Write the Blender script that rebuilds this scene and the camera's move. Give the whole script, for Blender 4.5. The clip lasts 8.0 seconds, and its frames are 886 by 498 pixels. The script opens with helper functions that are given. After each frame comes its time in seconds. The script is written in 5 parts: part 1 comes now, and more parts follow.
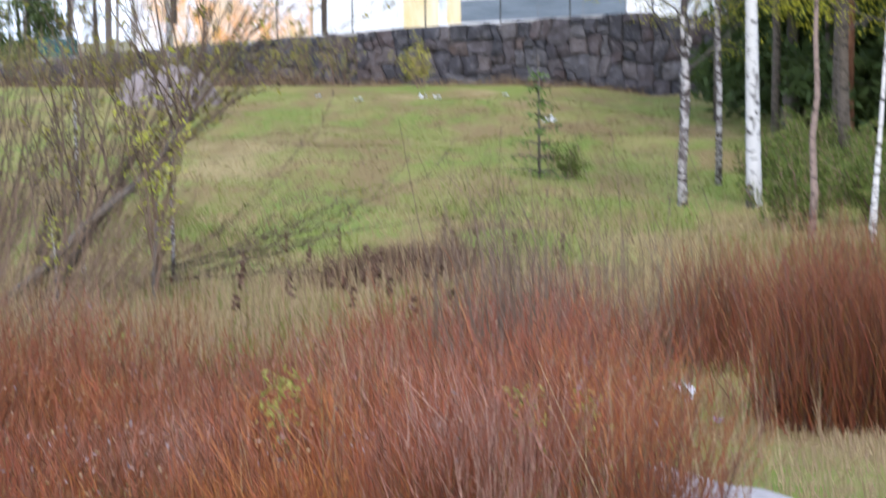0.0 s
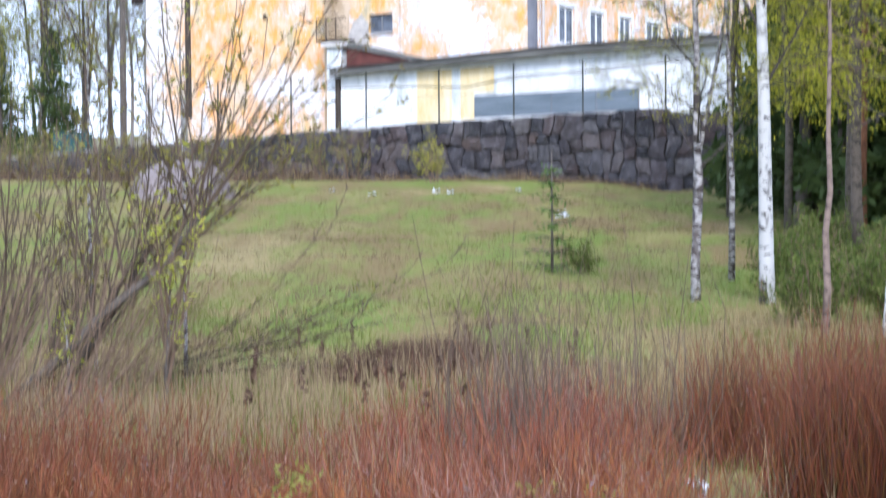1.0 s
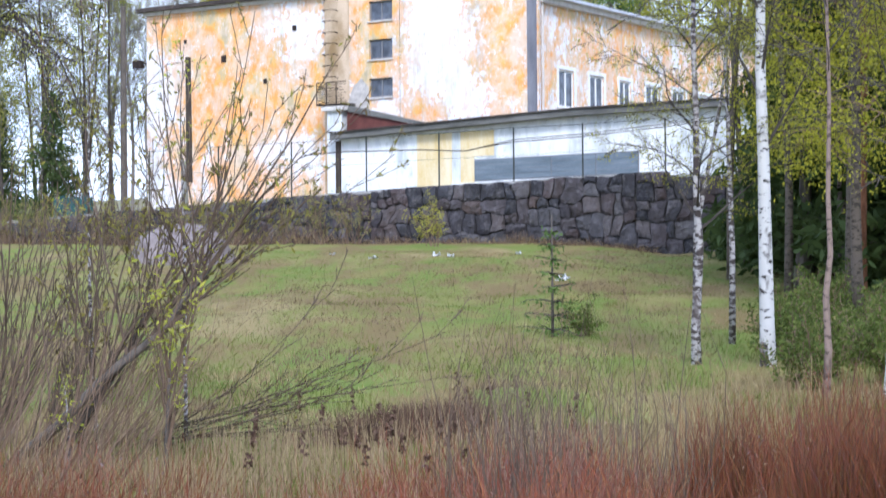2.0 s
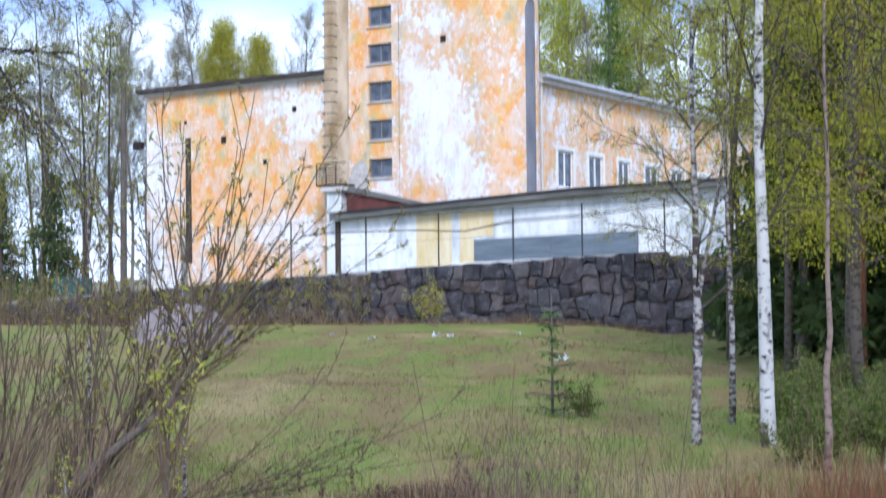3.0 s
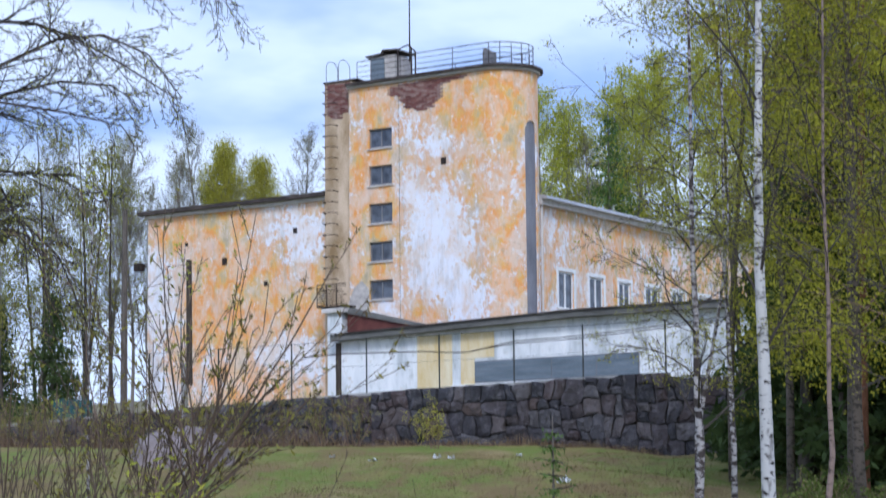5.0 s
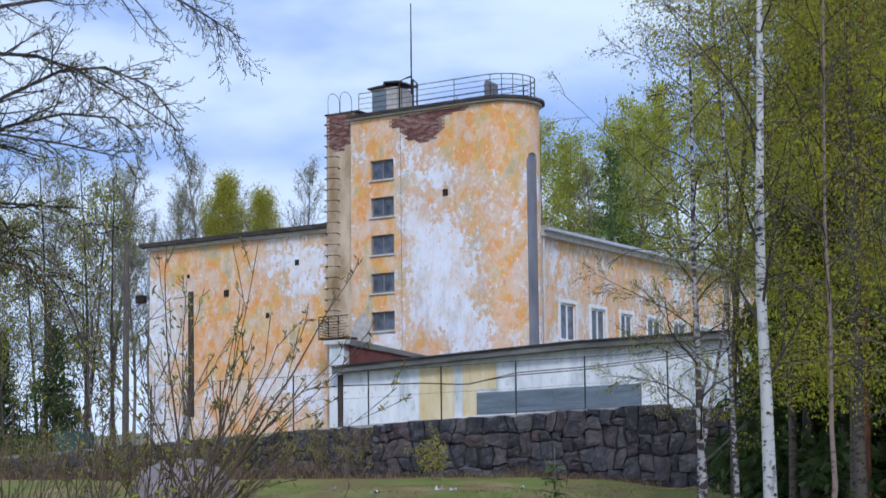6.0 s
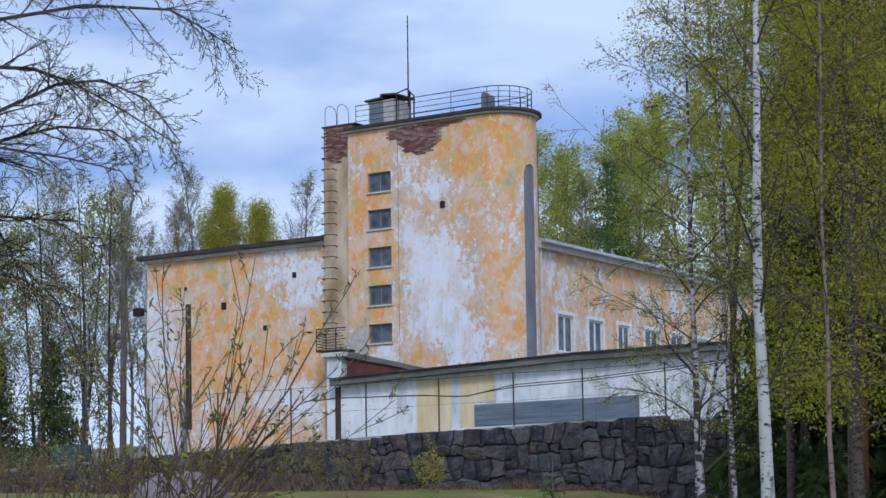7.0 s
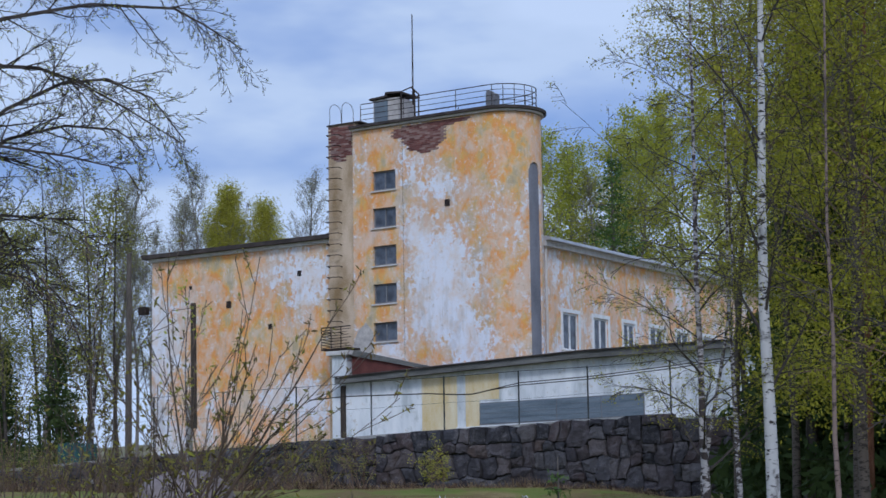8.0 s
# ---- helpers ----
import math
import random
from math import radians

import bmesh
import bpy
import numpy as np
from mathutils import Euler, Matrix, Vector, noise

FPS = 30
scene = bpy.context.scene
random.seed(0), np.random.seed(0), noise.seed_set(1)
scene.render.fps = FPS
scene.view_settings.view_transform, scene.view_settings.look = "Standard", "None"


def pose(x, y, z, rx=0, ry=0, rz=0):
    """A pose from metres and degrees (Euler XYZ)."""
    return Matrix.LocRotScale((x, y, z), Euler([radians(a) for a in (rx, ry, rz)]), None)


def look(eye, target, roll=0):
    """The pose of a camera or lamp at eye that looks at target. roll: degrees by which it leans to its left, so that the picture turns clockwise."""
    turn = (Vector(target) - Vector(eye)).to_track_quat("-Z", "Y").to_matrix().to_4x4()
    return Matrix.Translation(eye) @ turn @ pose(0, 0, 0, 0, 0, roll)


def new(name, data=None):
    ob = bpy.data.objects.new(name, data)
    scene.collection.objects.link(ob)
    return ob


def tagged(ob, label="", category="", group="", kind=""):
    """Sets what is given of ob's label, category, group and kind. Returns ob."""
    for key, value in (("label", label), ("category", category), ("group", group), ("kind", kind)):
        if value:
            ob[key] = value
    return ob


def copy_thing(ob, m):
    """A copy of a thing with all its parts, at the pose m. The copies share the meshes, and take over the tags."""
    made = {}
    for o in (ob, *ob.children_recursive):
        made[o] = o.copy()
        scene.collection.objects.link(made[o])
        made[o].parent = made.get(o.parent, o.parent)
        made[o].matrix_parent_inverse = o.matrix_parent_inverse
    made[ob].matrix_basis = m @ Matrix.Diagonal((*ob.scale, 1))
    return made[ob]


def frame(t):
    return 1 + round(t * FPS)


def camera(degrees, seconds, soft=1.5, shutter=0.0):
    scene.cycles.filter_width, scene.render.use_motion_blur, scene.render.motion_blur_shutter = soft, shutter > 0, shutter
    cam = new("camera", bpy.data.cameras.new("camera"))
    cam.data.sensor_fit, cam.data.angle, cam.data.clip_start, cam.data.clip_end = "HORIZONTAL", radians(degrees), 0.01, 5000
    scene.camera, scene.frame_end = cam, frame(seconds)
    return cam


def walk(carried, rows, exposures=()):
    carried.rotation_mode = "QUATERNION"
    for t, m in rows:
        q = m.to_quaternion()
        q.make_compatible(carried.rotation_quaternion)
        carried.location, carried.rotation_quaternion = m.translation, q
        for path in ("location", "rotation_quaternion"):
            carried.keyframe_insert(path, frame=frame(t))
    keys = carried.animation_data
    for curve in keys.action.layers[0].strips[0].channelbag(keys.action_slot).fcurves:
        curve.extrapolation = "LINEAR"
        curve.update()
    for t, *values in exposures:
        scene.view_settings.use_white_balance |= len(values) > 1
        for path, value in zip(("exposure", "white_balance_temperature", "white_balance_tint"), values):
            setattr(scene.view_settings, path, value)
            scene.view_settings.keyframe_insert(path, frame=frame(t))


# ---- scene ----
# ---- camera: a long lens, hand-held, tilting up from the thicket to the tower ----
cam = camera(23.33, 8.0, soft=1.5, shutter=1.35)
EYE = (0.0, 0.0, 1.65)


def aim(pitch, yaw, roll):
    return pose(*EYE, pitch, 0, yaw) @ pose(0, 0, 0, 0, 0, roll)


PATH = [
    (0.0, 87.612, -0.244, -0.546), (0.5, 88.895, 0.188, -0.336), (1.0, 90.144, 0.081, -0.351),
    (1.2, 90.720, 0.105, -0.360), (2.3, 92.310, 0.035, -0.470), (2.5, 92.799, -0.005, -0.476),
    (3.0, 93.979, 0.049, -0.504), (3.5, 94.797, -0.090, -0.541), (4.0, 95.837, -0.091, -0.606),
    (4.5, 96.463, 0.015, -0.549), (5.0, 97.218, 0.036, -0.568), (5.2, 97.460, 0.065, -0.580),
    (6.3, 98.300, 0.060, -0.630),
    (6.5, 98.431, 0.018, -0.652), (7.0, 98.383, 0.000, -0.770), (7.5, 98.318, -0.041, -0.888),
    (8.0, 98.338, 0.133, -0.859),
]
EXPOSURE = [
    (0.0, 1.24, 6150, 14), (0.5, 1.31, 5950, 13), (1.0, 1.28, 5830, 13), (2.5, 1.00, 5720, 13), (3.5, 0.75, 5580, 13), (4.5, 0.50, 5590, 13),
    (5.2, 0.30, 5650, 13), (6.5, 0.06, 5660, 12), (7.0, -0.06, 5600, 12), (8.0, -0.26, 5540, 12),
]
walk(cam, [(t, aim(p, y, r)) for t, p, y, r in PATH], EXPOSURE)

# ---- sky and sun: bright broken cloud ----
world = bpy.data.worlds.new("sky")
scene.world = world
world.use_nodes = True
wn, wl = world.node_tree.nodes, world.node_tree.links
wn.clear()
SUN_EL, SUN_AZ = radians(42), radians(215)
sky = wn.new("ShaderNodeTexSky")
sky.sky_type, sky.sun_disc = "NISHITA", False
sky.sun_elevation, sky.sun_rotation = SUN_EL, SUN_AZ
bg_sky = wn.new("ShaderNodeBackground")
bg_sky.inputs["Strength"].default_value = 0.10
bg_cloud = wn.new("ShaderNodeBackground")
bg_cloud.inputs["Strength"].default_value = 0.95
tc = wn.new("ShaderNodeTexCoord")
stretch = wn.new("ShaderNodeMapping")
stretch.inputs["Scale"].default_value = (3.0, 3.0, 8.0)
stretch.inputs["Rotation"].default_value = (0.0, 0.25, 0.0)
stretch.inputs["Location"].default_value = (5.2, 1.7, 0.4)
cloud_noise = wn.new("ShaderNodeTexNoise")
cloud_noise.inputs["Scale"].default_value = 1.6
cloud_noise.inputs["Detail"].default_value = 5.0
cloud_noise.inputs["Roughness"].default_value = 0.5
cover = wn.new("ShaderNodeValToRGB")
cover.color_ramp.elements[0].position, cover.color_ramp.elements[0].color = 0.36, (0.42, 0.42, 0.42, 1)
cover.color_ramp.elements[1].position, cover.color_ramp.elements[1].color = 0.68, (0.97, 0.97, 0.97, 1)
tone = wn.new("ShaderNodeValToRGB")
tone.color_ramp.elements[0].position, tone.color_ramp.elements[0].color = 0.38, (0.24, 0.40, 0.90, 1)
tone.color_ramp.elements[1].position, tone.color_ramp.elements[1].color = 0.60, (0.74, 0.84, 1.0, 1)
mix_sky = wn.new("ShaderNodeMixShader")
out = wn.new("ShaderNodeOutputWorld")
wl.new(tc.outputs["Generated"], stretch.inputs["Vector"])
wl.new(stretch.outputs["Vector"], cloud_noise.inputs["Vector"])
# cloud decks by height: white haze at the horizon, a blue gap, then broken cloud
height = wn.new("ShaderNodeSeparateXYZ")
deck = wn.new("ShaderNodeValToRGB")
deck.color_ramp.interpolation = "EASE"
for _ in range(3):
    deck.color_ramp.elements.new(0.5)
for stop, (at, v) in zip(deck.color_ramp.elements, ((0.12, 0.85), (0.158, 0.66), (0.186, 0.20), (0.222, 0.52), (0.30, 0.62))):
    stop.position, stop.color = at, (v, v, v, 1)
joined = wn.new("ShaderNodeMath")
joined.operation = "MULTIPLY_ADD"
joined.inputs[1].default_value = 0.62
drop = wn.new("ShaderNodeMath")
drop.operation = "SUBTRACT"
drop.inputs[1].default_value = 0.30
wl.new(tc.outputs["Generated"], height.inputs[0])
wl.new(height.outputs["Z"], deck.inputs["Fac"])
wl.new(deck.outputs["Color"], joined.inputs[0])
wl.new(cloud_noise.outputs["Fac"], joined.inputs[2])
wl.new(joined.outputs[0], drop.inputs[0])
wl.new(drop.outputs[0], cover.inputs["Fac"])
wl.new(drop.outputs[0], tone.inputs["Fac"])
wl.new(sky.outputs["Color"], bg_sky.inputs["Color"])
wl.new(tone.outputs["Color"], bg_cloud.inputs["Color"])
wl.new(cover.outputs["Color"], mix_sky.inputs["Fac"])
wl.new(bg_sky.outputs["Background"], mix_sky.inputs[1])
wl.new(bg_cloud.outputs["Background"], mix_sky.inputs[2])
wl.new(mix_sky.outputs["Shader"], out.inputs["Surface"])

sun = new("sun", bpy.data.lights.new("sun", "SUN"))
sun.data.energy, sun.data.angle, sun.data.color = 1.75, radians(12), (1.0, 0.965, 0.92)
sun.matrix_world = look((4, -45, 40), (0, 0, 0))

# ---- materials ----
def material(name, rough=0.85, metal=0.0, spec=0.3):
    m = bpy.data.materials.new(name)
    m.use_nodes = True
    b = m.node_tree.nodes["Principled BSDF"]
    b.inputs["Roughness"].default_value = rough
    b.inputs["Metallic"].default_value = metal
    b.inputs["Specular IOR Level"].default_value = spec
    return m, m.node_tree.nodes, m.node_tree.links, b


def noise_fac(n, l, scale, detail=4.0, rough=0.55, squeeze=(1, 1, 1), coords="Object", offset=(0, 0, 0)):
    t = n.new("ShaderNodeTexCoord")
    mp = n.new("ShaderNodeMapping")
    mp.inputs["Scale"].default_value = squeeze
    mp.inputs["Location"].default_value = offset
    x = n.new("ShaderNodeTexNoise")
    x.inputs["Scale"].default_value = scale
    x.inputs["Detail"].default_value = detail
    x.inputs["Roughness"].default_value = rough
    l.new(t.outputs[coords], mp.inputs["Vector"])
    l.new(mp.outputs["Vector"], x.inputs["Vector"])
    return x.outputs["Fac"]


def ramp(n, l, fac, *stops):
    r = n.new("ShaderNodeValToRGB")
    e = r.color_ramp.elements
    while len(e) < len(stops):
        e.new(0.5)
    for k, (p, c) in zip(e, stops):
        k.position = p
        k.color = (*c, 1) if not isinstance(c, float) else (c, c, c, 1)
    l.new(fac, r.inputs["Fac"])
    return r.outputs["Color"]


def mixed(n, l, fac, a, b, mode="MIX"):
    m = n.new("ShaderNodeMix")
    m.data_type, m.blend_type = "RGBA", mode
    for value, slot in ((fac, 0), (a, 6), (b, 7)):
        if isinstance(value, float):
            m.inputs[slot].default_value = value
        elif isinstance(value, tuple):
            m.inputs[slot].default_value = (*value, 1)
        else:
            l.new(value, m.inputs[slot])
    return m.outputs[2]


def maths(n, l, op, a, b=0.0):
    m = n.new("ShaderNodeMath")
    m.operation = op
    for k, value in enumerate((a, b)):
        if isinstance(value, (int, float)):
            m.inputs[k].default_value = value
        else:
            l.new(value, m.inputs[k])
    return m.outputs[0]


def bump(n, l, b, fac, strength=0.4, distance=0.02):
    k = n.new("ShaderNodeBump")
    k.inputs["Strength"].default_value = strength
    k.inputs["Distance"].default_value = distance
    l.new(fac, k.inputs["Height"])
    l.new(k.outputs["Normal"], b.inputs["Normal"])


def mottled(name, dark, light, scale=6.0, rough=0.85, metal=0.0, relief=0.3, squeeze=(1, 1, 1), spec=0.3, fine=40.0):
    """A surface of two tones that wander at two scales."""
    m, n, l, b = material(name, rough, metal, spec)
    f = maths(n, l, "ADD", maths(n, l, "MULTIPLY", noise_fac(n, l, scale, squeeze=squeeze), 0.65),
              maths(n, l, "MULTIPLY", noise_fac(n, l, fine, 3.0, squeeze=squeeze), 0.35))
    l.new(ramp(n, l, f, (0.36, dark), (0.64, light)), b.inputs["Base Color"])
    if relief:
        bump(n, l, b, f, relief)
    return m


def varied(name, *tones, rough=0.8, by="island", spec=0.2, translucent=0.0):
    """Each piece or island takes a tone of its own."""
    m, n, l, b = material(name, rough, 0.0, spec)
    if by == "island":
        src = n.new("ShaderNodeNewGeometry").outputs["Random Per Island"]
    else:
        src = n.new("ShaderNodeObjectInfo").outputs["Random"]
    c = ramp(n, l, src, *[(k / max(1, len(tones) - 1), t) for k, t in enumerate(tones)])
    l.new(c, b.inputs["Base Color"])
    if translucent:
        tr = n.new("ShaderNodeBsdfTranslucent")
        l.new(c, tr.inputs["Color"])
        mx = n.new("ShaderNodeMixShader")
        mx.inputs[0].default_value = translucent
        l.new(b.outputs[0], mx.inputs[1])
        l.new(tr.outputs[0], mx.inputs[2])
        l.new(mx.outputs[0], n["Material Output"].inputs["Surface"])
    return m


def plaster(name, patches, ochre=(0.74, 0.42, 0.12), offset=(0, 0, 0), bare=0.0, faded=0.6):
    """Weathered ochre lime plaster that flakes to white, with peach undercoat, vertical streaks and grey grime.
    patches: (x, z, rx, rz, weight) where more (or less) of the ochre coat has come away."""
    m, n, l, b = material(name, 0.92, 0.0, 0.15)
    big = noise_fac(n, l, 0.55, 3.0, 0.55, (1, 1, 0.85), offset=offset)
    streak = noise_fac(n, l, 1.7, 6.0, 0.68, (1.1, 1.1, 0.8), offset=offset)
    fine = noise_fac(n, l, 4.6, 8.0, 0.76, (1, 1, 0.85), offset=offset)
    tex = n.new("ShaderNodeTexCoord")
    xyz = n.new("ShaderNodeSeparateXYZ")
    l.new(tex.outputs["Object"], xyz.inputs[0])
    f = maths(n, l, "ADD", maths(n, l, "MULTIPLY", big, 0.32), maths(n, l, "MULTIPLY", streak, 0.26))
    f = maths(n, l, "ADD", f, maths(n, l, "MULTIPLY", fine, 0.46))
    f = maths(n, l, "ADD", f, bare)
    for px, pz, rx, rz, w in patches:
        dx = maths(n, l, "DIVIDE", maths(n, l, "SUBTRACT", xyz.outputs[0], px), rx)
        dz = maths(n, l, "DIVIDE", maths(n, l, "SUBTRACT", xyz.outputs[2], pz), rz)
        d = maths(n, l, "ADD", maths(n, l, "MULTIPLY", dx, dx), maths(n, l, "MULTIPLY", dz, dz))
        f = maths(n, l, "ADD", f, maths(n, l, "MULTIPLY", maths(n, l, "POWER", 2.718, maths(n, l, "MULTIPLY", d, -1.0)), w))
    tint = noise_fac(n, l, 0.8, 6.0, 0.62, (1, 1, 0.7), offset=(offset[0] + 7, offset[1], offset[2]))
    coat = ramp(n, l, tint, (0.33, (0.42, 0.36, 0.25)), (0.40, (0.58, 0.44, 0.24)), (0.45, ochre), (0.52, (0.78, 0.34, 0.10)), (0.58, (0.74, 0.46, 0.27)), (0.67, (0.74, 0.54, 0.43)))
    under = ramp(n, l, tint, (0.34, (0.66, 0.65, 0.68)), (0.42, (0.81, 0.82, 0.88)), (0.57, (0.80, 0.79, 0.84)), (0.63, (0.74, 0.62, 0.54)), (0.75, (0.70, 0.54, 0.43)))
    edge = ramp(n, l, f, (0.520, 0.0), (0.552, 1.0))
    c = mixed(n, l, edge, coat, under)
    half = ramp(n, l, f, (0.46, 0.0), (0.51, 0.75), (0.55, 0.0))
    c = mixed(n, l, half, c, (0.70, 0.52, 0.38))
    wash = ramp(n, l, noise_fac(n, l, 1.7, 6.0, 0.68, (1, 1, 0.8), offset=(offset[0] - 5, 2, 9)), (0.62 - 0.25 * faded, 0.0), (0.76 - 0.2 * faded, faded))
    c = mixed(n, l, wash, c, (0.75, 0.61, 0.49))
    chips = ramp(n, l, noise_fac(n, l, 7.0, 6.0, 0.75, (1, 1, 0.7), offset=(offset[0] + 2, 8, 4)), (0.56, 0.0), (0.59, 0.8))
    chips = maths(n, l, "MULTIPLY", chips, ramp(n, l, streak, (0.48, 0.0), (0.58, 1.0)))
    c = mixed(n, l, chips, c, (0.80, 0.77, 0.76))
    scars = ramp(n, l, noise_fac(n, l, 6.0, 6.0, 0.75, (1, 1, 0.6), offset=(offset[0] + 12, 3, 6)), (0.57, 0.0), (0.63, 0.55))
    c = mixed(n, l, scars, c, (0.46, 0.33, 0.20))
    grime = ramp(n, l, noise_fac(n, l, 1.3, 6.0, 0.7, (2.2, 2.2, 0.35), offset=(3, 5, 1)), (0.52, 0.0), (0.76, 0.5))
    c = mixed(n, l, grime, c, (0.36, 0.33, 0.27))
    l.new(c, b.inputs["Base Color"])
    bump(n, l, b, maths(n, l, "ADD", edge, maths(n, l, "MULTIPLY", fine, 0.8)), 0.5, 0.02)
    return m


M_TOWER = plaster("tower_plaster", [(-3.2, 12.4, 1.5, 2.3, 0.15), (-2.9, 17.2, 0.9, 0.9, 0.08), (-0.7, 18.6, 2.4, 1.3, -0.16),
                                    (-6.3, 15.0, 0.9, 5.0, -0.12), (-5.9, 10.0, 0.7, 0.6, 0.20), (-1.9, 15.9, 1.1, 0.8, -0.07),
                                    (-0.5, 12.6, 0.9, 2.6, -0.05), (-4.4, 16.2, 0.7, 1.2, 0.04), (-3.6, 10.2, 0.9, 0.7, -0.10), (-1.6, 10.4, 0.9, 0.8, 0.06)], faded=0.62)
M_WING = plaster("wing_plaster", [(-10.6, 13.9, 1.3, 1.5, 0.10), (-18.4, 11.5, 0.9, 2.5, 0.12), (-16.8, 14.6, 2.0, 0.7, -0.2), (-9.6, 10.5, 1.0, 1.6, -0.10),
                                  (-14.0, 10.8, 2.2, 2.0, -0.14), (-11.0, 8.8, 3.0, 1.0, 0.10), (-18.3, 7.2, 1.0, 0.8, 0.2)], offset=(11, 3, 0), bare=-0.015, faded=0.66)
M_SIDE = plaster("side_plaster", [], offset=(31, 9, 4), bare=-0.01)
M_STRIP = mottled("stained_plaster", (0.30, 0.20, 0.10), (0.66, 0.52, 0.38), 1.3, 0.92, squeeze=(1, 1, 0.5))
M_CEMENT = mottled("cement_patch", (0.36, 0.33, 0.31), (0.58, 0.54, 0.50), 5.0, 0.95)
M_BRICK = varied("old_brick", (0.13, 0.060, 0.055), (0.20, 0.085, 0.075), (0.34, 0.24, 0.21), (0.17, 0.075, 0.065), (0.24, 0.11, 0.09), rough=0.95, by="piece")
M_MORTAR = mottled("mortar", (0.16, 0.11, 0.10), (0.34, 0.28, 0.26), 8.0, 0.95)
M_LIME, gn, gl, gb = material("whitewashed_wall", 0.9, 0.0, 0.2)
lime = ramp(gn, gl, noise_fac(gn, gl, 1.0, 6.0, 0.65, (1.3, 1.3, 0.35)), (0.36, (0.50, 0.53, 0.54)), (0.50, (0.72, 0.74, 0.76)), (0.64, (0.83, 0.84, 0.85)))
lime = mixed(gn, gl, ramp(gn, gl, noise_fac(gn, gl, 1.8, 6.0, 0.7, (1.5, 1.5, 0.8), offset=(3, 1, 8)), (0.56, 0.0), (0.70, 0.55)), lime, (0.30, 0.33, 0.30))
lime = mixed(gn, gl, ramp(gn, gl, noise_fac(gn, gl, 5.0, 5.0, 0.7, offset=(1, 6, 2)), (0.60, 0.0), (0.66, 0.5)), lime, (0.52, 0.44, 0.34))
gl.new(lime, gb.inputs["Base Color"])
bump(gn, gl, gb, noise_fac(gn, gl, 6.0, 5.0, 0.7), 0.25, 0.02)
M_YELLOW = mottled("yellow_paint", (0.62, 0.45, 0.17), (0.78, 0.70, 0.52), 1.2, 0.9, squeeze=(1.5, 1.5, 0.4), relief=0.15)
M_ROOF = mottled("weathered_roofing", (0.025, 0.02, 0.018), (0.085, 0.068, 0.06), 2.5, 0.8)
M_FASCIA = mottled("grey_fascia_board", (0.075, 0.075, 0.07), (0.20, 0.195, 0.185), 3.0, 0.85, squeeze=(0.3, 0.3, 2))
M_SOFFIT = mottled("pale_cornice", (0.48, 0.45, 0.43), (0.66, 0.63, 0.60), 3.0, 0.9)
M_TIN = mottled("grey_roof_sheet", (0.44, 0.45, 0.49), (0.62, 0.63, 0.67), 2.0, 0.5, 0.4, 0.1)
M_RED = mottled("red_brown_sheet", (0.075, 0.022, 0.018), (0.15, 0.05, 0.04), 2.0, 0.7)
M_PANEL = mottled("blue_grey_boards", (0.10, 0.13, 0.16), (0.20, 0.24, 0.28), 2.0, 0.75, squeeze=(0.3, 0.3, 3), relief=0.15)
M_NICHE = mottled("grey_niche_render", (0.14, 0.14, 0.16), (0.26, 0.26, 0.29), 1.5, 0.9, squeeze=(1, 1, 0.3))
M_RUST = mottled("dark_rusty_iron", (0.018, 0.014, 0.013), (0.06, 0.042, 0.035), 9.0, 0.75, 0.3, 0.1)
M_POST = mottled("fence_iron", (0.03, 0.035, 0.035), (0.08, 0.085, 0.08), 9.0, 0.7, 0.3, 0.1)
M_WOODPOLE = mottled("tarred_wood_pole", (0.035, 0.027, 0.022), (0.09, 0.07, 0.055), 4.0, 0.9, squeeze=(3, 3, 0.3))
M_CONCRETE = mottled("old_concrete", (0.24, 0.235, 0.22), (0.40, 0.39, 0.37), 4.0, 0.92)
M_FRAMEDARK = mottled("grey_window_frame", (0.13, 0.13, 0.14), (0.23, 0.23, 0.24), 5.0, 0.8, relief=0.1)
M_FRAMEWHITE = mottled("white_window_frame", (0.66, 0.66, 0.66), (0.82, 0.82, 0.82), 5.0, 0.6, relief=0.05)
M_GLASS, gn, gl, gb = material("dusty_window_glass", 0.12, 0.0, 0.5)
gl.new(ramp(gn, gl, noise_fac(gn, gl, 2.2, 3.0), (0.35, (0.030, 0.036, 0.050)), (0.70, (0.13, 0.15, 0.19))), gb.inputs["Base Color"])
M_GRANITE, gn, gl, gb = material("granite_block", 0.9, 0.0, 0.2)
info = gn.new("ShaderNodeObjectInfo")
c1 = ramp(gn, gl, info.outputs["Random"], (0.0, (0.030, 0.030, 0.036)), (0.25, (0.058, 0.055, 0.062)), (0.45, (0.085, 0.062, 0.060)), (0.65, (0.040, 0.041, 0.050)), (0.82, (0.115, 0.108, 0.115)), (1.0, (0.10, 0.072, 0.064)))
gf = noise_fac(gn, gl, 2.2, 6.0, 0.65)
c2 = mixed(gn, gl, ramp(gn, gl, gf, (0.48, 0.0), (0.74, 0.45)), c1, (0.21, 0.20, 0.22))
c2 = mixed(gn, gl, ramp(gn, gl, noise_fac(gn, gl, 5.0, 5.0, 0.7), (0.50, 0.0), (0.72, 0.8)), c2, (0.045, 0.043, 0.045))
c2 = mixed(gn, gl, ramp(gn, gl, noise_fac(gn, gl, 3.4, 7.0, 0.75, offset=(6, 2, 3)), (0.55, 0.0), (0.68, 0.7)), c2, (0.20, 0.185, 0.19))
gl.new(c2, gb.inputs["Base Color"])
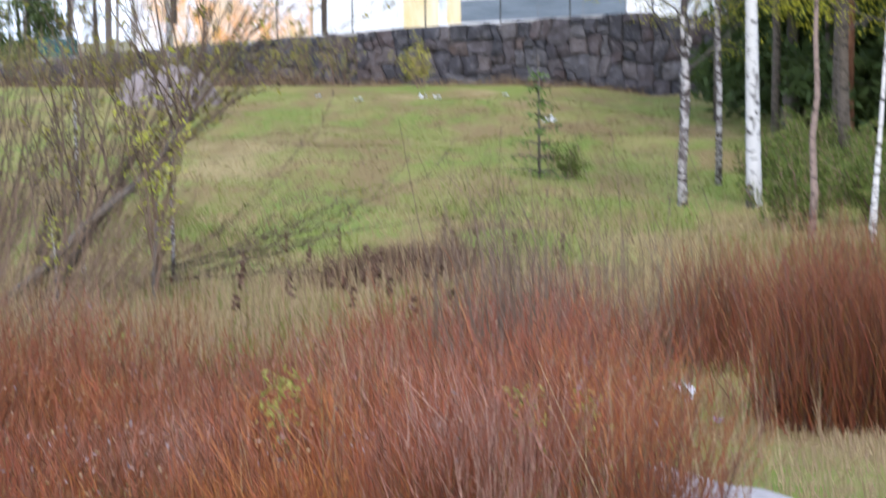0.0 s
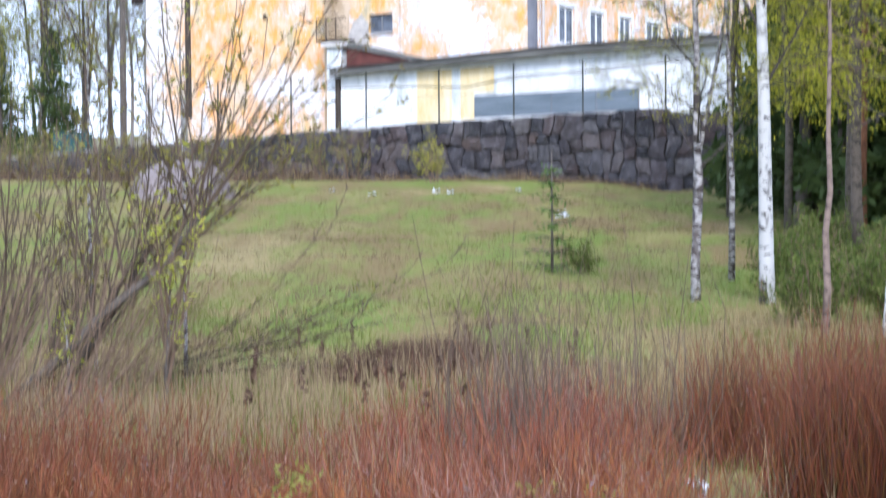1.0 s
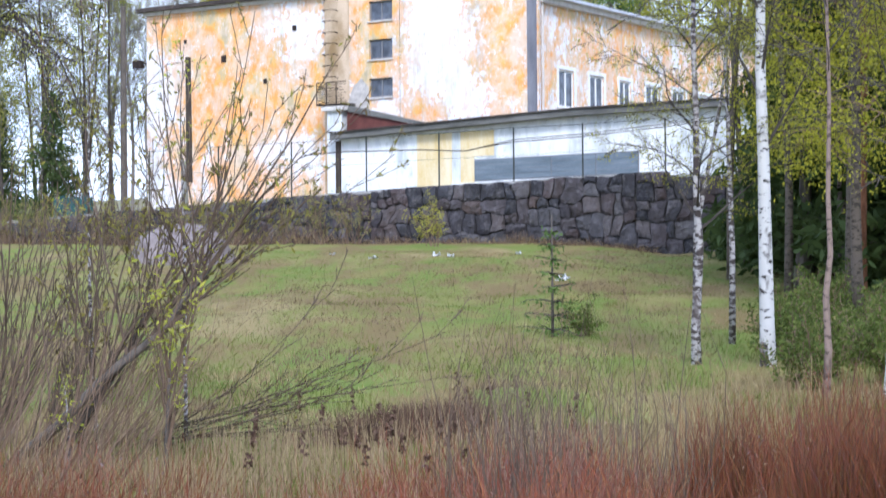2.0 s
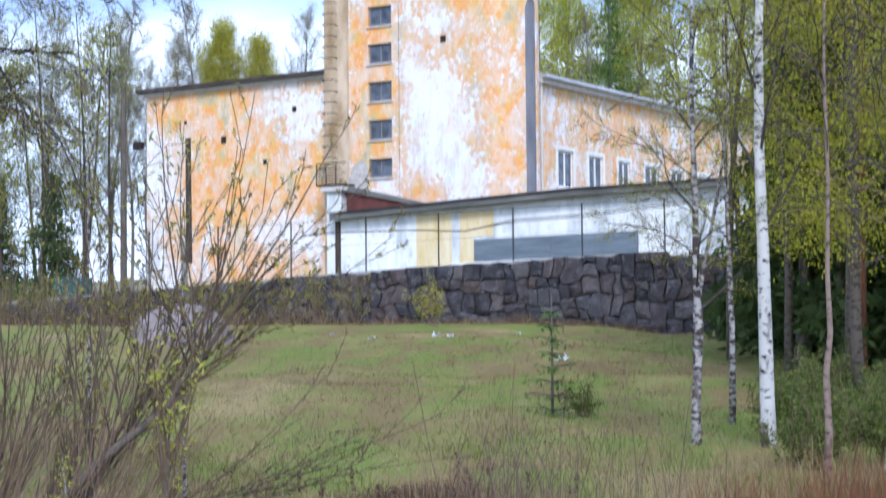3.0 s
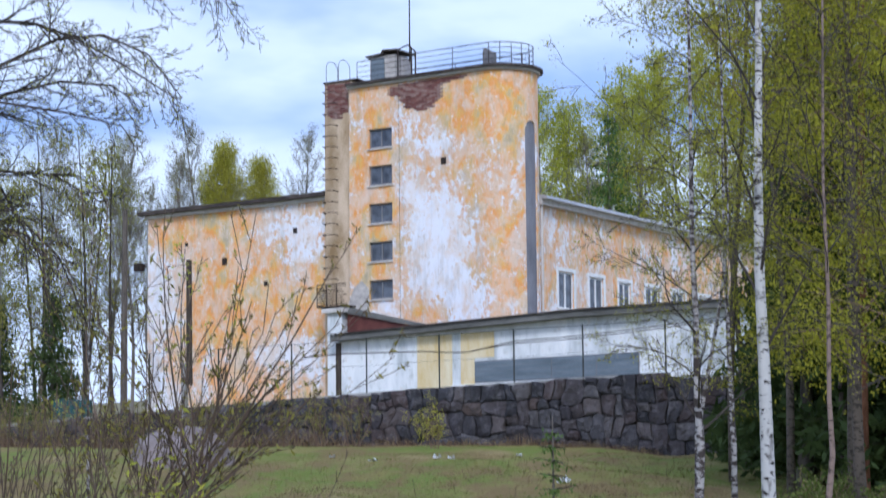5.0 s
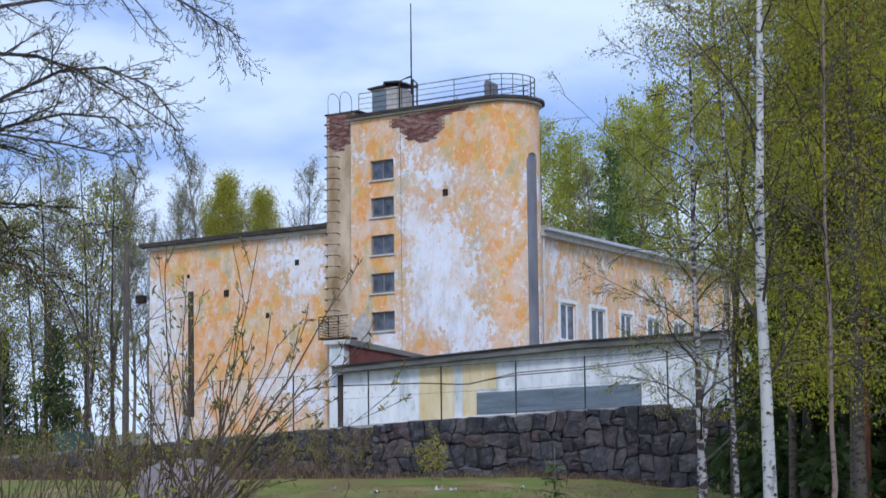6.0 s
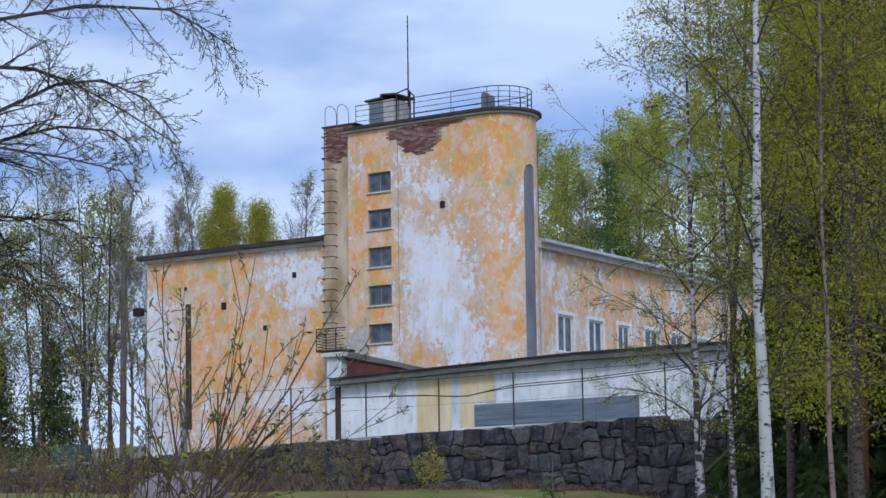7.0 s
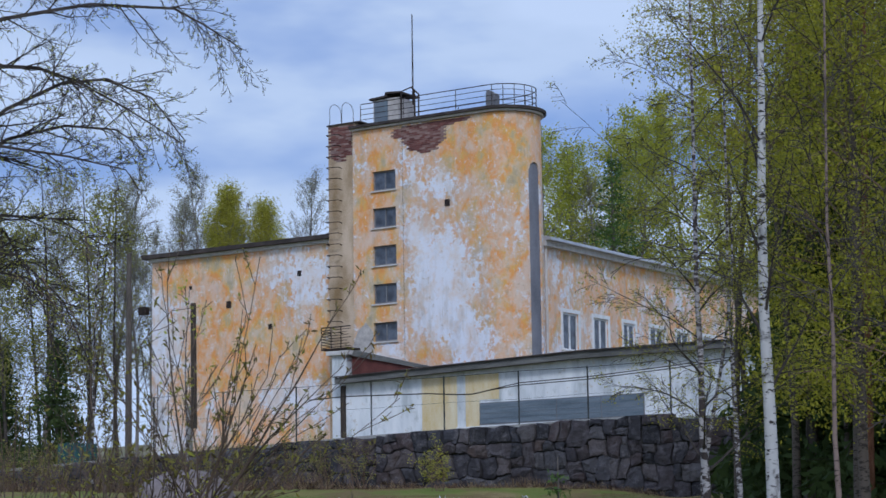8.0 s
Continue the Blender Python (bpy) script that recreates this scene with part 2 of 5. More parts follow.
bump(gn, gl, gb, maths(gn, gl, "ADD", gf, noise_fac(gn, gl, 9.0, 6.0, 0.75)), 0.9, 0.07)
M_JOINT = mottled("dark_wall_joint", (0.03, 0.028, 0.026), (0.07, 0.065, 0.06), 6.0, 0.95)

# ---- small builders ----
class Geo:
    """Loose faces gathered for one mesh."""

    def __init__(self):
        self.v, self.f = [], []

    def quad(self, a, b, c, d):
        k = len(self.v)
        self.v += [tuple(a), tuple(b), tuple(c), tuple(d)]
        self.f.append((k, k + 1, k + 2, k + 3))
        return self

    def box(self, x0, x1, y0, y1, z0, z1):
        k = len(self.v)
        self.v += [(x, y, z) for z in (z0, z1) for y in (y0, y1) for x in (x0, x1)]
        self.f += [tuple(k + i for i in q) for q in ((0, 2, 3, 1), (4, 5, 7, 6), (0, 1, 5, 4), (2, 6, 7, 3), (0, 4, 6, 2), (1, 3, 7, 5))]
        return self

    def prism(self, pts, axis, a, b):
        """A polygon (two free axes) pushed along axis from a to b."""
        k, n = len(self.v), len(pts)
        for w in (a, b):
            for p, q in pts:
                self.v.append({"x": (w, p, q), "y": (p, w, q), "z": (p, q, w)}[axis])
        self.f.append(tuple(range(k + n - 1, k - 1, -1)))
        self.f.append(tuple(range(k + n, k + 2 * n)))
        for i in range(n):
            j = (i + 1) % n
            self.f.append((k + i, k + j, k + n + j, k + n + i))
        return self

    def tube(self, pts, radii, sides=6, cap=True):
        """A tapered round bar through the points."""
        k = len(self.v)
        pts = [Vector(p) for p in pts]
        if isinstance(radii, (int, float)):
            radii = [radii] * len(pts)
        side = None
        for i, p in enumerate(pts):
            d = (pts[min(i + 1, len(pts) - 1)] - pts[max(i - 1, 0)])
            d = d.normalized() if d.length > 1e-9 else Vector((0, 0, 1))
            if side is None:
                side = d.orthogonal().normalized()
            side = (side - d * side.dot(d))
            side = side.normalized() if side.length > 1e-6 else d.orthogonal().normalized()
            other = d.cross(side)
            for s in range(sides):
                a = 2 * math.pi * s / sides
                self.v.append(tuple(p + (side * math.cos(a) + other * math.sin(a)) * radii[i]))
        for i in range(len(pts) - 1):
            for s in range(sides):
                t = (s + 1) % sides
                self.f.append((k + i * sides + s, k + i * sides + t, k + (i + 1) * sides + t, k + (i + 1) * sides + s))
        if cap:
            self.f.append(tuple(k + s for s in reversed(range(sides))))
            e = k + (len(pts) - 1) * sides
            self.f.append(tuple(e + s for s in range(sides)))
        return self

    def mesh(self, name, mat, smooth=False):
        me = bpy.data.meshes.new(name)
        me.from_pydata(self.v, [], self.f)
        for m in (mat if isinstance(mat, (list, tuple)) else [mat]):
            me.materials.append(m)
        if smooth:
            me.shade_smooth()
        me.update()
        return me


def part(name, geo, mat, parent, label="", smooth=False):
    ob = new(name, geo if isinstance(geo, bpy.types.Mesh) else geo.mesh(name, mat, smooth))
    ob.parent = parent
    if label:
        ob["label"] = label
    return ob


def thing(name, label, category, m=None, group="", kind=""):
    ob = new(name)
    ob.empty_display_size = 0.2
    if m is not None:
        ob.matrix_world = m
    return tagged(ob, label, category, group, kind)


def solid(name, geo, mat, label, category, m=None, group="", kind="", smooth=False):
    ob = new(name, geo.mesh(name, mat, smooth))
    if m is not None:
        ob.matrix_world = m
    return tagged(ob, label, category, group, kind)


# the building's own axes: x along its long front, y into it
YARD = pose(2.34, 85.0, 0.0, 0, 0, -33.0)

TERRACE_Z = 6.40


def smooth(a, b, t):
    t = min(1.0, max(0.0, (t - a) / (b - a)))
    return t * t * (3 - 2 * t)


def slope_z(x, y):
    """Height of the meadow: flat by the path, then rising to the foot of the stone wall."""
    if y < 13:
        z = 0.0
    elif y < 28:
        z = 0.7 * (y - 13) / 15
    elif y < 74:
        z = 0.7 + 3.45 * (y - 28) / 46
    else:
        z = 4.15 + 0.045 * min(y - 74, 60)
    lump = noise.noise((x * 0.16, y * 0.09, 0.0)) * 0.26 + noise.noise((x * 0.5, y * 0.3, 3.0)) * 0.15
    z += lump * smooth(14, 24, y) * (1 - 0.55 * smooth(58, 72, y)) * (1 - smooth(84, 96, y))
    z -= 0.30 * math.exp(-((x - 8.2) / 2.2) ** 2) * smooth(62, 74, y) * (1 - smooth(84, 96, y))
    return z + noise.noise((x * 1.7, y * 1.7, 5.0)) * 0.03


def axis_steps(stops):
    out_steps = []
    for (a, b, d) in stops:
        n = max(1, round((b - a) / d))
        out_steps += [a + (b - a) * i / n for i in range(n)]
    return out_steps + [stops[-1][1]]


xs = axis_steps([(-1500, -300, 150), (-300, -60, 24), (-60, -26, 3), (-26, 26, 0.5), (26, 60, 3), (60, 300, 24), (300, 1500, 150)])
ys = axis_steps([(-1500, -100, 140), (-100, 6, 6), (6, 60, 0.5), (60, 100, 1.0), (100, 300, 12), (300, 3000, 225)])
g = Geo()
g.v = [(x, y, slope_z(x, y)) for y in ys for x in xs]
w = len(xs)
g.f = [(j * w + i, j * w + i + 1, (j + 1) * w + i + 1, (j + 1) * w + i) for j in range(len(ys) - 1) for i in range(w - 1)]
M_GRASS, gn, gl, gb = material("spring_meadow", 0.95, 0.0, 0.1)
gcol = ramp(gn, gl, noise_fac(gn, gl, 0.30, 5.0, 0.6, (1, 0.38, 1)), (0.36, (0.27, 0.21, 0.10)), (0.45, (0.195, 0.195, 0.058)), (0.55, (0.13, 0.18, 0.034)), (0.64, (0.21, 0.185, 0.062)))
gcol = mixed(gn, gl, ramp(gn, gl, noise_fac(gn, gl, 0.55, 6.0, 0.68, (1, 0.30, 1), offset=(4, 2, 0)), (0.47, 0.0), (0.57, 0.9)), gcol, (0.185, 0.125, 0.062))
gcol = mixed(gn, gl, ramp(gn, gl, noise_fac(gn, gl, 7.0, 4.0, 0.7), (0.42, 0.0), (0.7, 0.5)), gcol, (0.14, 0.15, 0.05))
gl.new(gcol, gb.inputs["Base Color"])
bump(gn, gl, gb, noise_fac(gn, gl, 12.0, 5.0, 0.7), 0.8, 0.05)
ground = solid("ground", g, M_GRASS, "patchy spring meadow of green and dry straw-coloured grass", "ground", kind="structure", smooth=True)

# terrace behind the retaining wall
g = Geo()
g.prism([(-2, -5.9), (10.0, -5.9), (16.0, -3.2), (30, -1.0), (30, 60), (-2, 60)], "z", 2.5, TERRACE_Z)
g.prism([(-60, -5.9), (-2, -5.9), (-2, 60), (-60, 60)], "z", 2.5, TERRACE_Z)
g.v = [(x, y, z - 0.030 * (-2 - x) if z > 3 and x < -2 else z) for x, y, z in g.v]
M_YARD = mottled("trodden_yard", (0.12, 0.12, 0.06), (0.24, 0.21, 0.13), 0.8, 0.95)
solid("terrace_ground", g, M_YARD, "trodden grassy yard held up by the stone wall", "ground", YARD, kind="structure")

# ---- the main building: stair tower with a rounded end, two wings ----
building = thing("factory_building", "derelict ochre plastered factory with flaking rounded stair tower", "building", YARD)

TX0, TX1, R = -7.52, -0.9, 1.5            # flat front of the tower, then the half-round end
TOP = 19.75
arc = [(TX1 + R * math.cos(radians(a)), R + R * math.sin(radians(a))) for a in range(-90, 91, 5)]
WIN_Z = [(17.10, 17.93), (15.53, 16.36), (13.94, 14.77), (12.34, 13.17), (10.76, 11.56)]
WX0, WX1 = -6.51, -5.34
zs = sorted({TERRACE_Z, TOP} | {z for ab in WIN_Z for z in ab})
g = Geo()
for i in range(len(zs) - 1):
    z0, z1 = zs[i], zs[i + 1]
    for x0, x1 in ((TX0, WX0), (WX0, WX1), (WX1, -4.97), (-4.97, TX1)):
        if x0 == WX0 and (z0, z1) in WIN_Z:
            d = 0.22
            g.quad((x0, 0, z0), (x0, d, z0), (x0, d, z1), (x0, 0, z1))
            g.quad((x1, 0, z1), (x1, d, z1), (x1, d, z0), (x1, 0, z0))
            g.quad((x0, 0, z1), (x0, d, z1), (x1, d, z1), (x1, 0, z1))
            g.quad((x1, 0, z0), (x1, d, z0), (x0, d, z0), (x0, 0, z0))
            continue
        g.quad((x0, 0, z0), (x1, 0, z0), (x1, 0, z1), (x0, 0, z1))
# rounded end with the tall arched niche
NA, NB, NTOP = -20, 10, 17.35
mid, half = math.radians((NA + NB) / 2), math.radians((NB - NA) / 2)


def on_arc(a, r):
    return (TX1 + r * math.cos(a), R + r * math.sin(a))


for k in range(36):
    a0, a1 = math.radians(-90 + 5 * k), math.radians(-85 + 5 * k)
    p, q = on_arc(a0, R), on_arc(a1, R)
    if NA <= -90 + 5 * k < NB:
        t0 = NTOP + half * R * math.sqrt(max(0, 1 - ((a0 - mid) / half) ** 2))
        t1 = NTOP + half * R * math.sqrt(max(0, 1 - ((a1 - mid) / half) ** 2))
        g.quad((*p, t0), (*q, t1), (*q, TOP), (*p, TOP))
        pi, qi = on_arc(a0, R - 0.06), on_arc(a1, R - 0.06)
        g.quad((*p, t0), (*pi, t0), (*qi, t1), (*q, t1))
        for edge, aa in ((NA, a0), (NB, a1)):
            if abs(math.degrees(aa) - edge) < 0.1:
                e, ei = on_arc(aa, R), on_arc(aa, R - 0.06)
                g.quad((*e, TERRACE_Z), (*ei, TERRACE_Z), (*ei, NTOP), (*e, NTOP))
    else:
        g.quad((*p, TERRACE_Z), (*q, TERRACE_Z), (*q, TOP), (*p, TOP))
# back and left sides close it
g.quad((TX1, 2 * R, TERRACE_Z), (TX0, 2 * R, TERRACE_Z), (TX0, 2 * R, TOP), (TX1, 2 * R, TOP))
g.quad((TX0, 2 * R, TERRACE_Z), (TX0, 0, TERRACE_Z), (TX0, 0, TOP), (TX0, 2 * R, TOP))
tower = part("tower_wall", g, M_TOWER, building, "flaking ochre and white plaster")
g = Geo()
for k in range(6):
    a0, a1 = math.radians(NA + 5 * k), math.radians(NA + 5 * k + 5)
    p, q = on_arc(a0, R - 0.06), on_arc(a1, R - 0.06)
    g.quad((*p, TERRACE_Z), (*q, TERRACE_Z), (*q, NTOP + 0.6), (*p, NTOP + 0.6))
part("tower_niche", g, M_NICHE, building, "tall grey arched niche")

# stair window in each half-landing
for z0, z1 in WIN_Z:
    g = Geo()
    y0, y1, t = 0.10, 0.16, 0.07
    g.box(WX0 + .003, WX1 - .003, y0, y1, z0 + .003, z0 + t).box(WX0 + .003, WX1 - .003, y0, y1, z1 - t, z1 - .003)
    g.box(WX0 + .003, WX0 + t, y0, y1, z0 + t, z1 - t).box(WX1 - t, WX1 - .003, y0, y1, z0 + t, z1 - t)
    wm = (WX0 + WX1) / 2
    g.box(wm - 0.03, wm + 0.03, y0, y1, z0 + t, z1 - t)
    win = part("stair_window", g, M_FRAMEDARK, building, "small dusty grey-framed stair window")
    for a, b in ((WX0 + t, wm - 0.03), (wm + 0.03, WX1 - t)):
        part("pane", Geo().box(a, b, y0 + 0.02, y0 + 0.035, z0 + t, z1 - t), M_GLASS, win)
    part("sill", Geo().box(WX0 - 0.06, WX1 + 0.04, -0.07, 0.02, z0 - 0.06, z0 - 0.003), M_SOFFIT, win)

# cornice: pale slab with dark sheet edge, following the rounded end
edge_line = [(TX0 - 0.05, 0.0)] + [(TX1, 0.0)] + [on_arc(math.radians(a), R) for a in range(-85, 91, 5)]


def swept(line, grow, z0, z1, close_y):
    pts = []
    for i, (x, y) in enumerate(line):
        if x <= TX1 + 1e-6 and y < 0.01:
            pts.append((x, y - grow))
        else:
            a = math.atan2(y - R, x - TX1)
            pts.append((TX1 + (R + grow) * math.cos(a), R + (R + grow) * math.sin(a)))
    pts.append((line[0][0], close_y + grow))
    return Geo().prism(pts, "z", z0, z1)


part("cornice", swept(edge_line, 0.12, 19.77, 19.86, 2 * R), M_SOFFIT, building, "pale plaster cornice")
part("roof_edge", swept(edge_line, 0.24, 19.86, 19.98, 2 * R), M_ROOF, building, "dark ragged sheet-metal roof edge")

# brick corner strip beside the tower with climbing rungs
g = Geo().box(-8.97, TX0, 0.25, 2.9, TERRACE_Z, 20.20)
part("corner_strip", g, M_STRIP, building, "stained tan plaster corner strip")
part("strip_cap", Geo().box(-9.02, TX0 + 0.25, 0.18, 2.95, 20.20, 20.26), M_ROOF, building)


BRICK = Geo().box(0, 0.25, 0, 0.06, 0, 0.065).mesh("brick", M_BRICK)


def brick_patch(name, cx, cz, rx, rz, y, seed, xmax=None, zmax=None, xmin=None):
    rnd = random.Random(seed)
    spots, back = [], Geo()
    row, z = 0, cz - rz
    while z < cz + rz:
        x = cx - rx - (0.13 if row % 2 else 0)
        while x < cx + rx:
            u, v = (x + 0.12 - cx) / rx, (z - cz) / rz
            keep = u * u + v * v + 0.8 * noise.noise((x * 1.9, z * 2.5, seed)) < 0.85
            keep = keep and (xmax is None or x + 0.25 < xmax) and (zmax is None or z + 0.07 < zmax) and (xmin is None or x > xmin)
            if keep:
                back.box(x - 0.012, x + 0.262, y - 0.005, y + 0.02, z - 0.012, z + 0.077)
                spots.append((x, -rnd.random() * 0.02, z))
            x += 0.262
        z += 0.077
        row += 1
    mortar = part(name, back, M_MORTAR, building, "exposed brickwork where plaster fell away")
    mortar["kind"] = "stuff"
    for x, dy, z in spots:
        part("brick", BRICK, None, mortar).location = (x, y - 0.012 + dy, z)


brick_patch("exposed_brickwork", -3.95, 19.25, 1.45, 0.80, 0.0, 3, zmax=19.75)
brick_patch("exposed_brickwork", -2.9, 19.62, 1.2, 0.22, 0.0, 5, zmax=19.75)
brick_patch("exposed_brickwork", -8.2, 19.55, 1.0, 1.0, 0.25, 8, zmax=20.18, xmin=-8.96, xmax=-7.54)
g = Geo()
g.prism([(-7.55, 9.7), (-6.53, 9.7), (-6.53, 11.2), (-6.9, 11.6), (-7.3, 11.3), (-7.6, 10.6)], "y", -0.02, 0.01)
part("cement_patch", g, M_CEMENT, building, "rough grey cement repair")
part("lightning_wire", Geo().tube([(-4.95, -0.02, TERRACE_Z), (-4.97, -0.02, 19.7)], 0.006, 5), M_RUST, building, "thin rusty lightning conductor")
part("vent_hole", Geo().box(-2.9, -2.66, -0.03, 0.02, 16.1, 16.38), M_RUST, building, "dark vent hole")

rung = Geo().tube([(-8.92, 0.25, 0), (-8.92, 0.02, 0.03), (-8.28, 0.02, 0), (-8.28, 0.25, -0.02)], 0.019, 5).mesh("rung", M_RUST)
z = 11.3
while z < 20.2:
    part("rung", rung, None, building).location = (0, 0, z)
    z += 0.47
for x in (-8.92, -8.28):
    hoop = Geo().tube([(x, 0.3, 20.3)] + [(x, 0.3 + 0.42 - 0.42 * math.cos(a), 20.9 + 0.35 * math.sin(a)) for a in [i * math.pi / 8 for i in range(9)]] + [(x, 1.14, 20.3)], 0.013, 5)
    part("ladder_hoop", hoop, M_RUST, building)

# roof deck, railing, hatch house, chimney and mast
rail_line = [(-7.2, 0.15)] + [(x, 0.15) for x in (-6.2, -5.0, -3.7, -2.4)] + [(TX1, 0.15)] + [on_arc(math.radians(a), R - 0.15) for a in range(-80, 91, 10)] + [(-4.0, 2 * R - 0.15), (-7.2, 2 * R - 0.15)]
railing = part("roof_railing", Geo().tube([(x, y, 20.93) for x, y in rail_line], 0.020, 5), M_RUST, building, "thin rusty pipe railing")
for h in (20.26, 20.48, 20.71):
    part("rail", Geo().tube([(x, y, h) for x, y in rail_line], 0.014, 4), M_RUST, railing)
for x, y in rail_line[::2]:
    part("post", Geo().tube([(x, y, 20.02), (x, y, 20.93)], 0.016, 5), M_RUST, railing)
hatch = part("roof_house", Geo().box(-7.05, -5.75, 0.9, 2.2, 20.02, 21.22), M_CEMENT, building, "small grey roof house")
part("roof", Geo().prism([(-7.2, 21.22), (-6.3, 21.26), (-6.28, 21.40), (-5.6, 21.36), (-5.6, 21.43), (-6.35, 21.48), (-6.4, 21.34), (-7.2, 21.29)], "y", 0.78, 2.3), M_ROOF, hatch)
part("door", Geo().box(-6.98, -6.3, 0.86, 0.9, 20.06, 21.15), M_PANEL, hatch, "faded blue-grey door")
part("chimney", Geo().prism([(-1.28, 20.02), (-0.86, 20.02), (-0.86, 20.66), (-0.95, 20.74), (-1.08, 20.76), (-1.12, 20.84), (-1.22, 20.84), (-1.28, 20.72)], "y", 0.7, 1.1), M_FRAMEDARK, building, "stubby dark masonry chimney")
part("mast", Geo().tube([(-5.35, 1.4, 20.9), (-5.35, 1.4, 24.85)], [0.035, 0.022], 6), M_RUST, building, "thin metal aerial mast")
for dx, dy in ((-0.35, -0.35), (0.3, -0.3), (0.0, 0.45)):
    part("mast_frame", Geo().tube([(-5.1 + dx, 1.0 + dy, 20.02), (-5.1 + dx, 1.0 + dy, 21.35), (-5.3, 1.2, 21.62)], 0.035, 5), M_RUST, building)

# left wing
LX, LY, LTOP = -19.1, 0.6, 15.25
g = Geo().box(LX, -8.97, LY, 14.0, TERRACE_Z - 1.0, LTOP)
part("wing_wall", g, M_WING, building, "flaking peach and ochre plaster wing")
part("wing_cornice", Geo().box(LX - 0.12, -8.98, LY - 0.14, 14.1, LTOP, LTOP + 0.16), M_SOFFIT, building)
part("wing_roof", Geo().box(LX - 0.35, -8.98, LY - 0.36, 14.2, LTOP + 0.16, LTOP + 0.34), M_ROOF, building, "dark sheet roof edge")
for x, z, r in ((-14.68, 13.03, 0.13), (-10.81, 14.08, 0.1), (-16.85, 13.95, 0.07), (-12.4, 11.9, 0.09)):
    part("vent_hole", Geo().box(x - r, x + r, LY - 0.03, LY + 0.02, z - r * 1.2, z + r * 1.2), M_RUST, building)
part("floodlight", Geo().box(LX - 0.75, LX - 0.3, LY - 0.1, LY + 0.15, 12.95, 13.3).tube([(LX - 0.3, LY, 13.15), (LX, LY + 0.1, 13.15)], 0.03, 5), M_RUST, building)

# right wing, running back from the tower
RX, RTOP = -0.3, 14.6
RWIN = [(4.9, 6.2), (7.55, 8.8), (10.2, 11.3), (12.7, 14.05), (15.3, 16.6), (18.0, 19.3)]
RZ0, RZ1 = 10.4, 12.0
g = Geo()
cuts = [2.0] + [v for ab in RWIN for v in ab] + [27.0]
for i in range(len(cuts) - 1):
    y0, y1 = cuts[i], cuts[i + 1]
    if i % 2:
        g.quad((RX, y0, TERRACE_Z), (RX, y1, TERRACE_Z), (RX, y1, RZ0), (RX, y0, RZ0))
        g.quad((RX, y0, RZ1), (RX, y1, RZ1), (RX, y1, RTOP), (RX, y0, RTOP))
        d = RX - 0.18
        g.quad((RX, y0, RZ0), (RX, y0, RZ1), (d, y0, RZ1), (d, y0, RZ0)).quad((RX, y1, RZ0), (d, y1, RZ0), (d, y1, RZ1), (RX, y1, RZ1))
        g.quad((RX, y0, RZ1), (RX, y1, RZ1), (d, y1, RZ1), (d, y0, RZ1)).quad((RX, y0, RZ0), (d, y0, RZ0), (d, y1, RZ0), (RX, y1, RZ0))
    else:
        g.quad((RX, y0, TERRACE_Z), (RX, y1, TERRACE_Z), (RX, y1, RTOP), (RX, y0, RTOP))
g.quad((RX, 27, TERRACE_Z), (-9, 27, TERRACE_Z), (-9, 27, RTOP), (RX, 27, RTOP))
g.quad((-9, 27, TERRACE_Z), (-9, 14, TERRACE_Z), (-9, 14, RTOP), (-9, 27, RTOP))
part("wing_wall", g, M_SIDE, building, "ochre plaster wing with white window surrounds")
part("wing_cornice", Geo().box(-9, RX + 0.25, 3.2, 27.3, RTOP, RTOP + 0.22), M_SOFFIT, building)
part("wing_roof", Geo().prism([(-9, RTOP + 0.22), (RX + 0.5, RTOP + 0.22), (RX + 0.5, RTOP + 0.34), (-4.5, RTOP + 1.35), (-9, RTOP + 0.5)], "y", 3.2, 27.5), M_TIN, building, "grey sheet-metal roof")
for y0, y1 in RWIN:
    t = 0.09
    x0, x1 = RX - 0.12, RX - 0.05
    ym = y0 + (y1 - y0) * 0.5
    g = Geo().box(x0, x1, y0 + .003, y1 - .003, RZ0 + .003, RZ0 + t).box(x0, x1, y0 + .003, y1 - .003, RZ1 - t, RZ1 - .003)
    g.box(x0, x1, y0 + .003, y0 + t, RZ0 + t, RZ1 - t).box(x0, x1, y1 - t, y1 - .003, RZ0 + t, RZ1 - t).box(x0, x1, ym - 0.05, ym + 0.05, RZ0 + t, RZ1 - t)
    win = part("window", g, M_FRAMEWHITE, building, "white-framed two-leaf window")
    for a, b in ((y0 + t, ym - 0.05), (ym + 0.05, y1 - t)):
        part("pane", Geo().box(x0 + 0.02, x0 + 0.035, a, b, RZ0 + t, RZ1 - t), M_GLASS, win)
    s = 0.16
    part("surround", Geo().box(RX, RX + 0.03, y0 - s, y0, RZ0 - s, RZ1 + s).box(RX, RX + 0.03, y1, y1 + s, RZ0 - s, RZ1 + s)
         .box(RX, RX + 0.03, y0, y1, RZ1, RZ1 + s), M_FRAMEWHITE, win)
    part("sill", Geo().box(RX, RX + 0.12, y0 - s, y1 + s, RZ0 - 0.1, RZ0 - 0.003), M_SOFFIT, win)
part("downpipe", Geo().tube([(RX + 0.12, 3.4, TERRACE_Z), (RX + 0.12, 3.4, RTOP)], 0.06, 6), M_SOFFIT, building, "white rain pipe")

# low annex before the tower
annex = thing("annex", "low whitewashed annex with boarded strip window behind fence", "building", YARD)
AY, AX0, AX1, AZ = -3.35, -5.55, 16.5, 8.78


def eaves(x):
    """The roof rises along the annex and then runs level."""
    return 0.31 * min(1.0, max(0.0, (x - AX0) / 10.8))


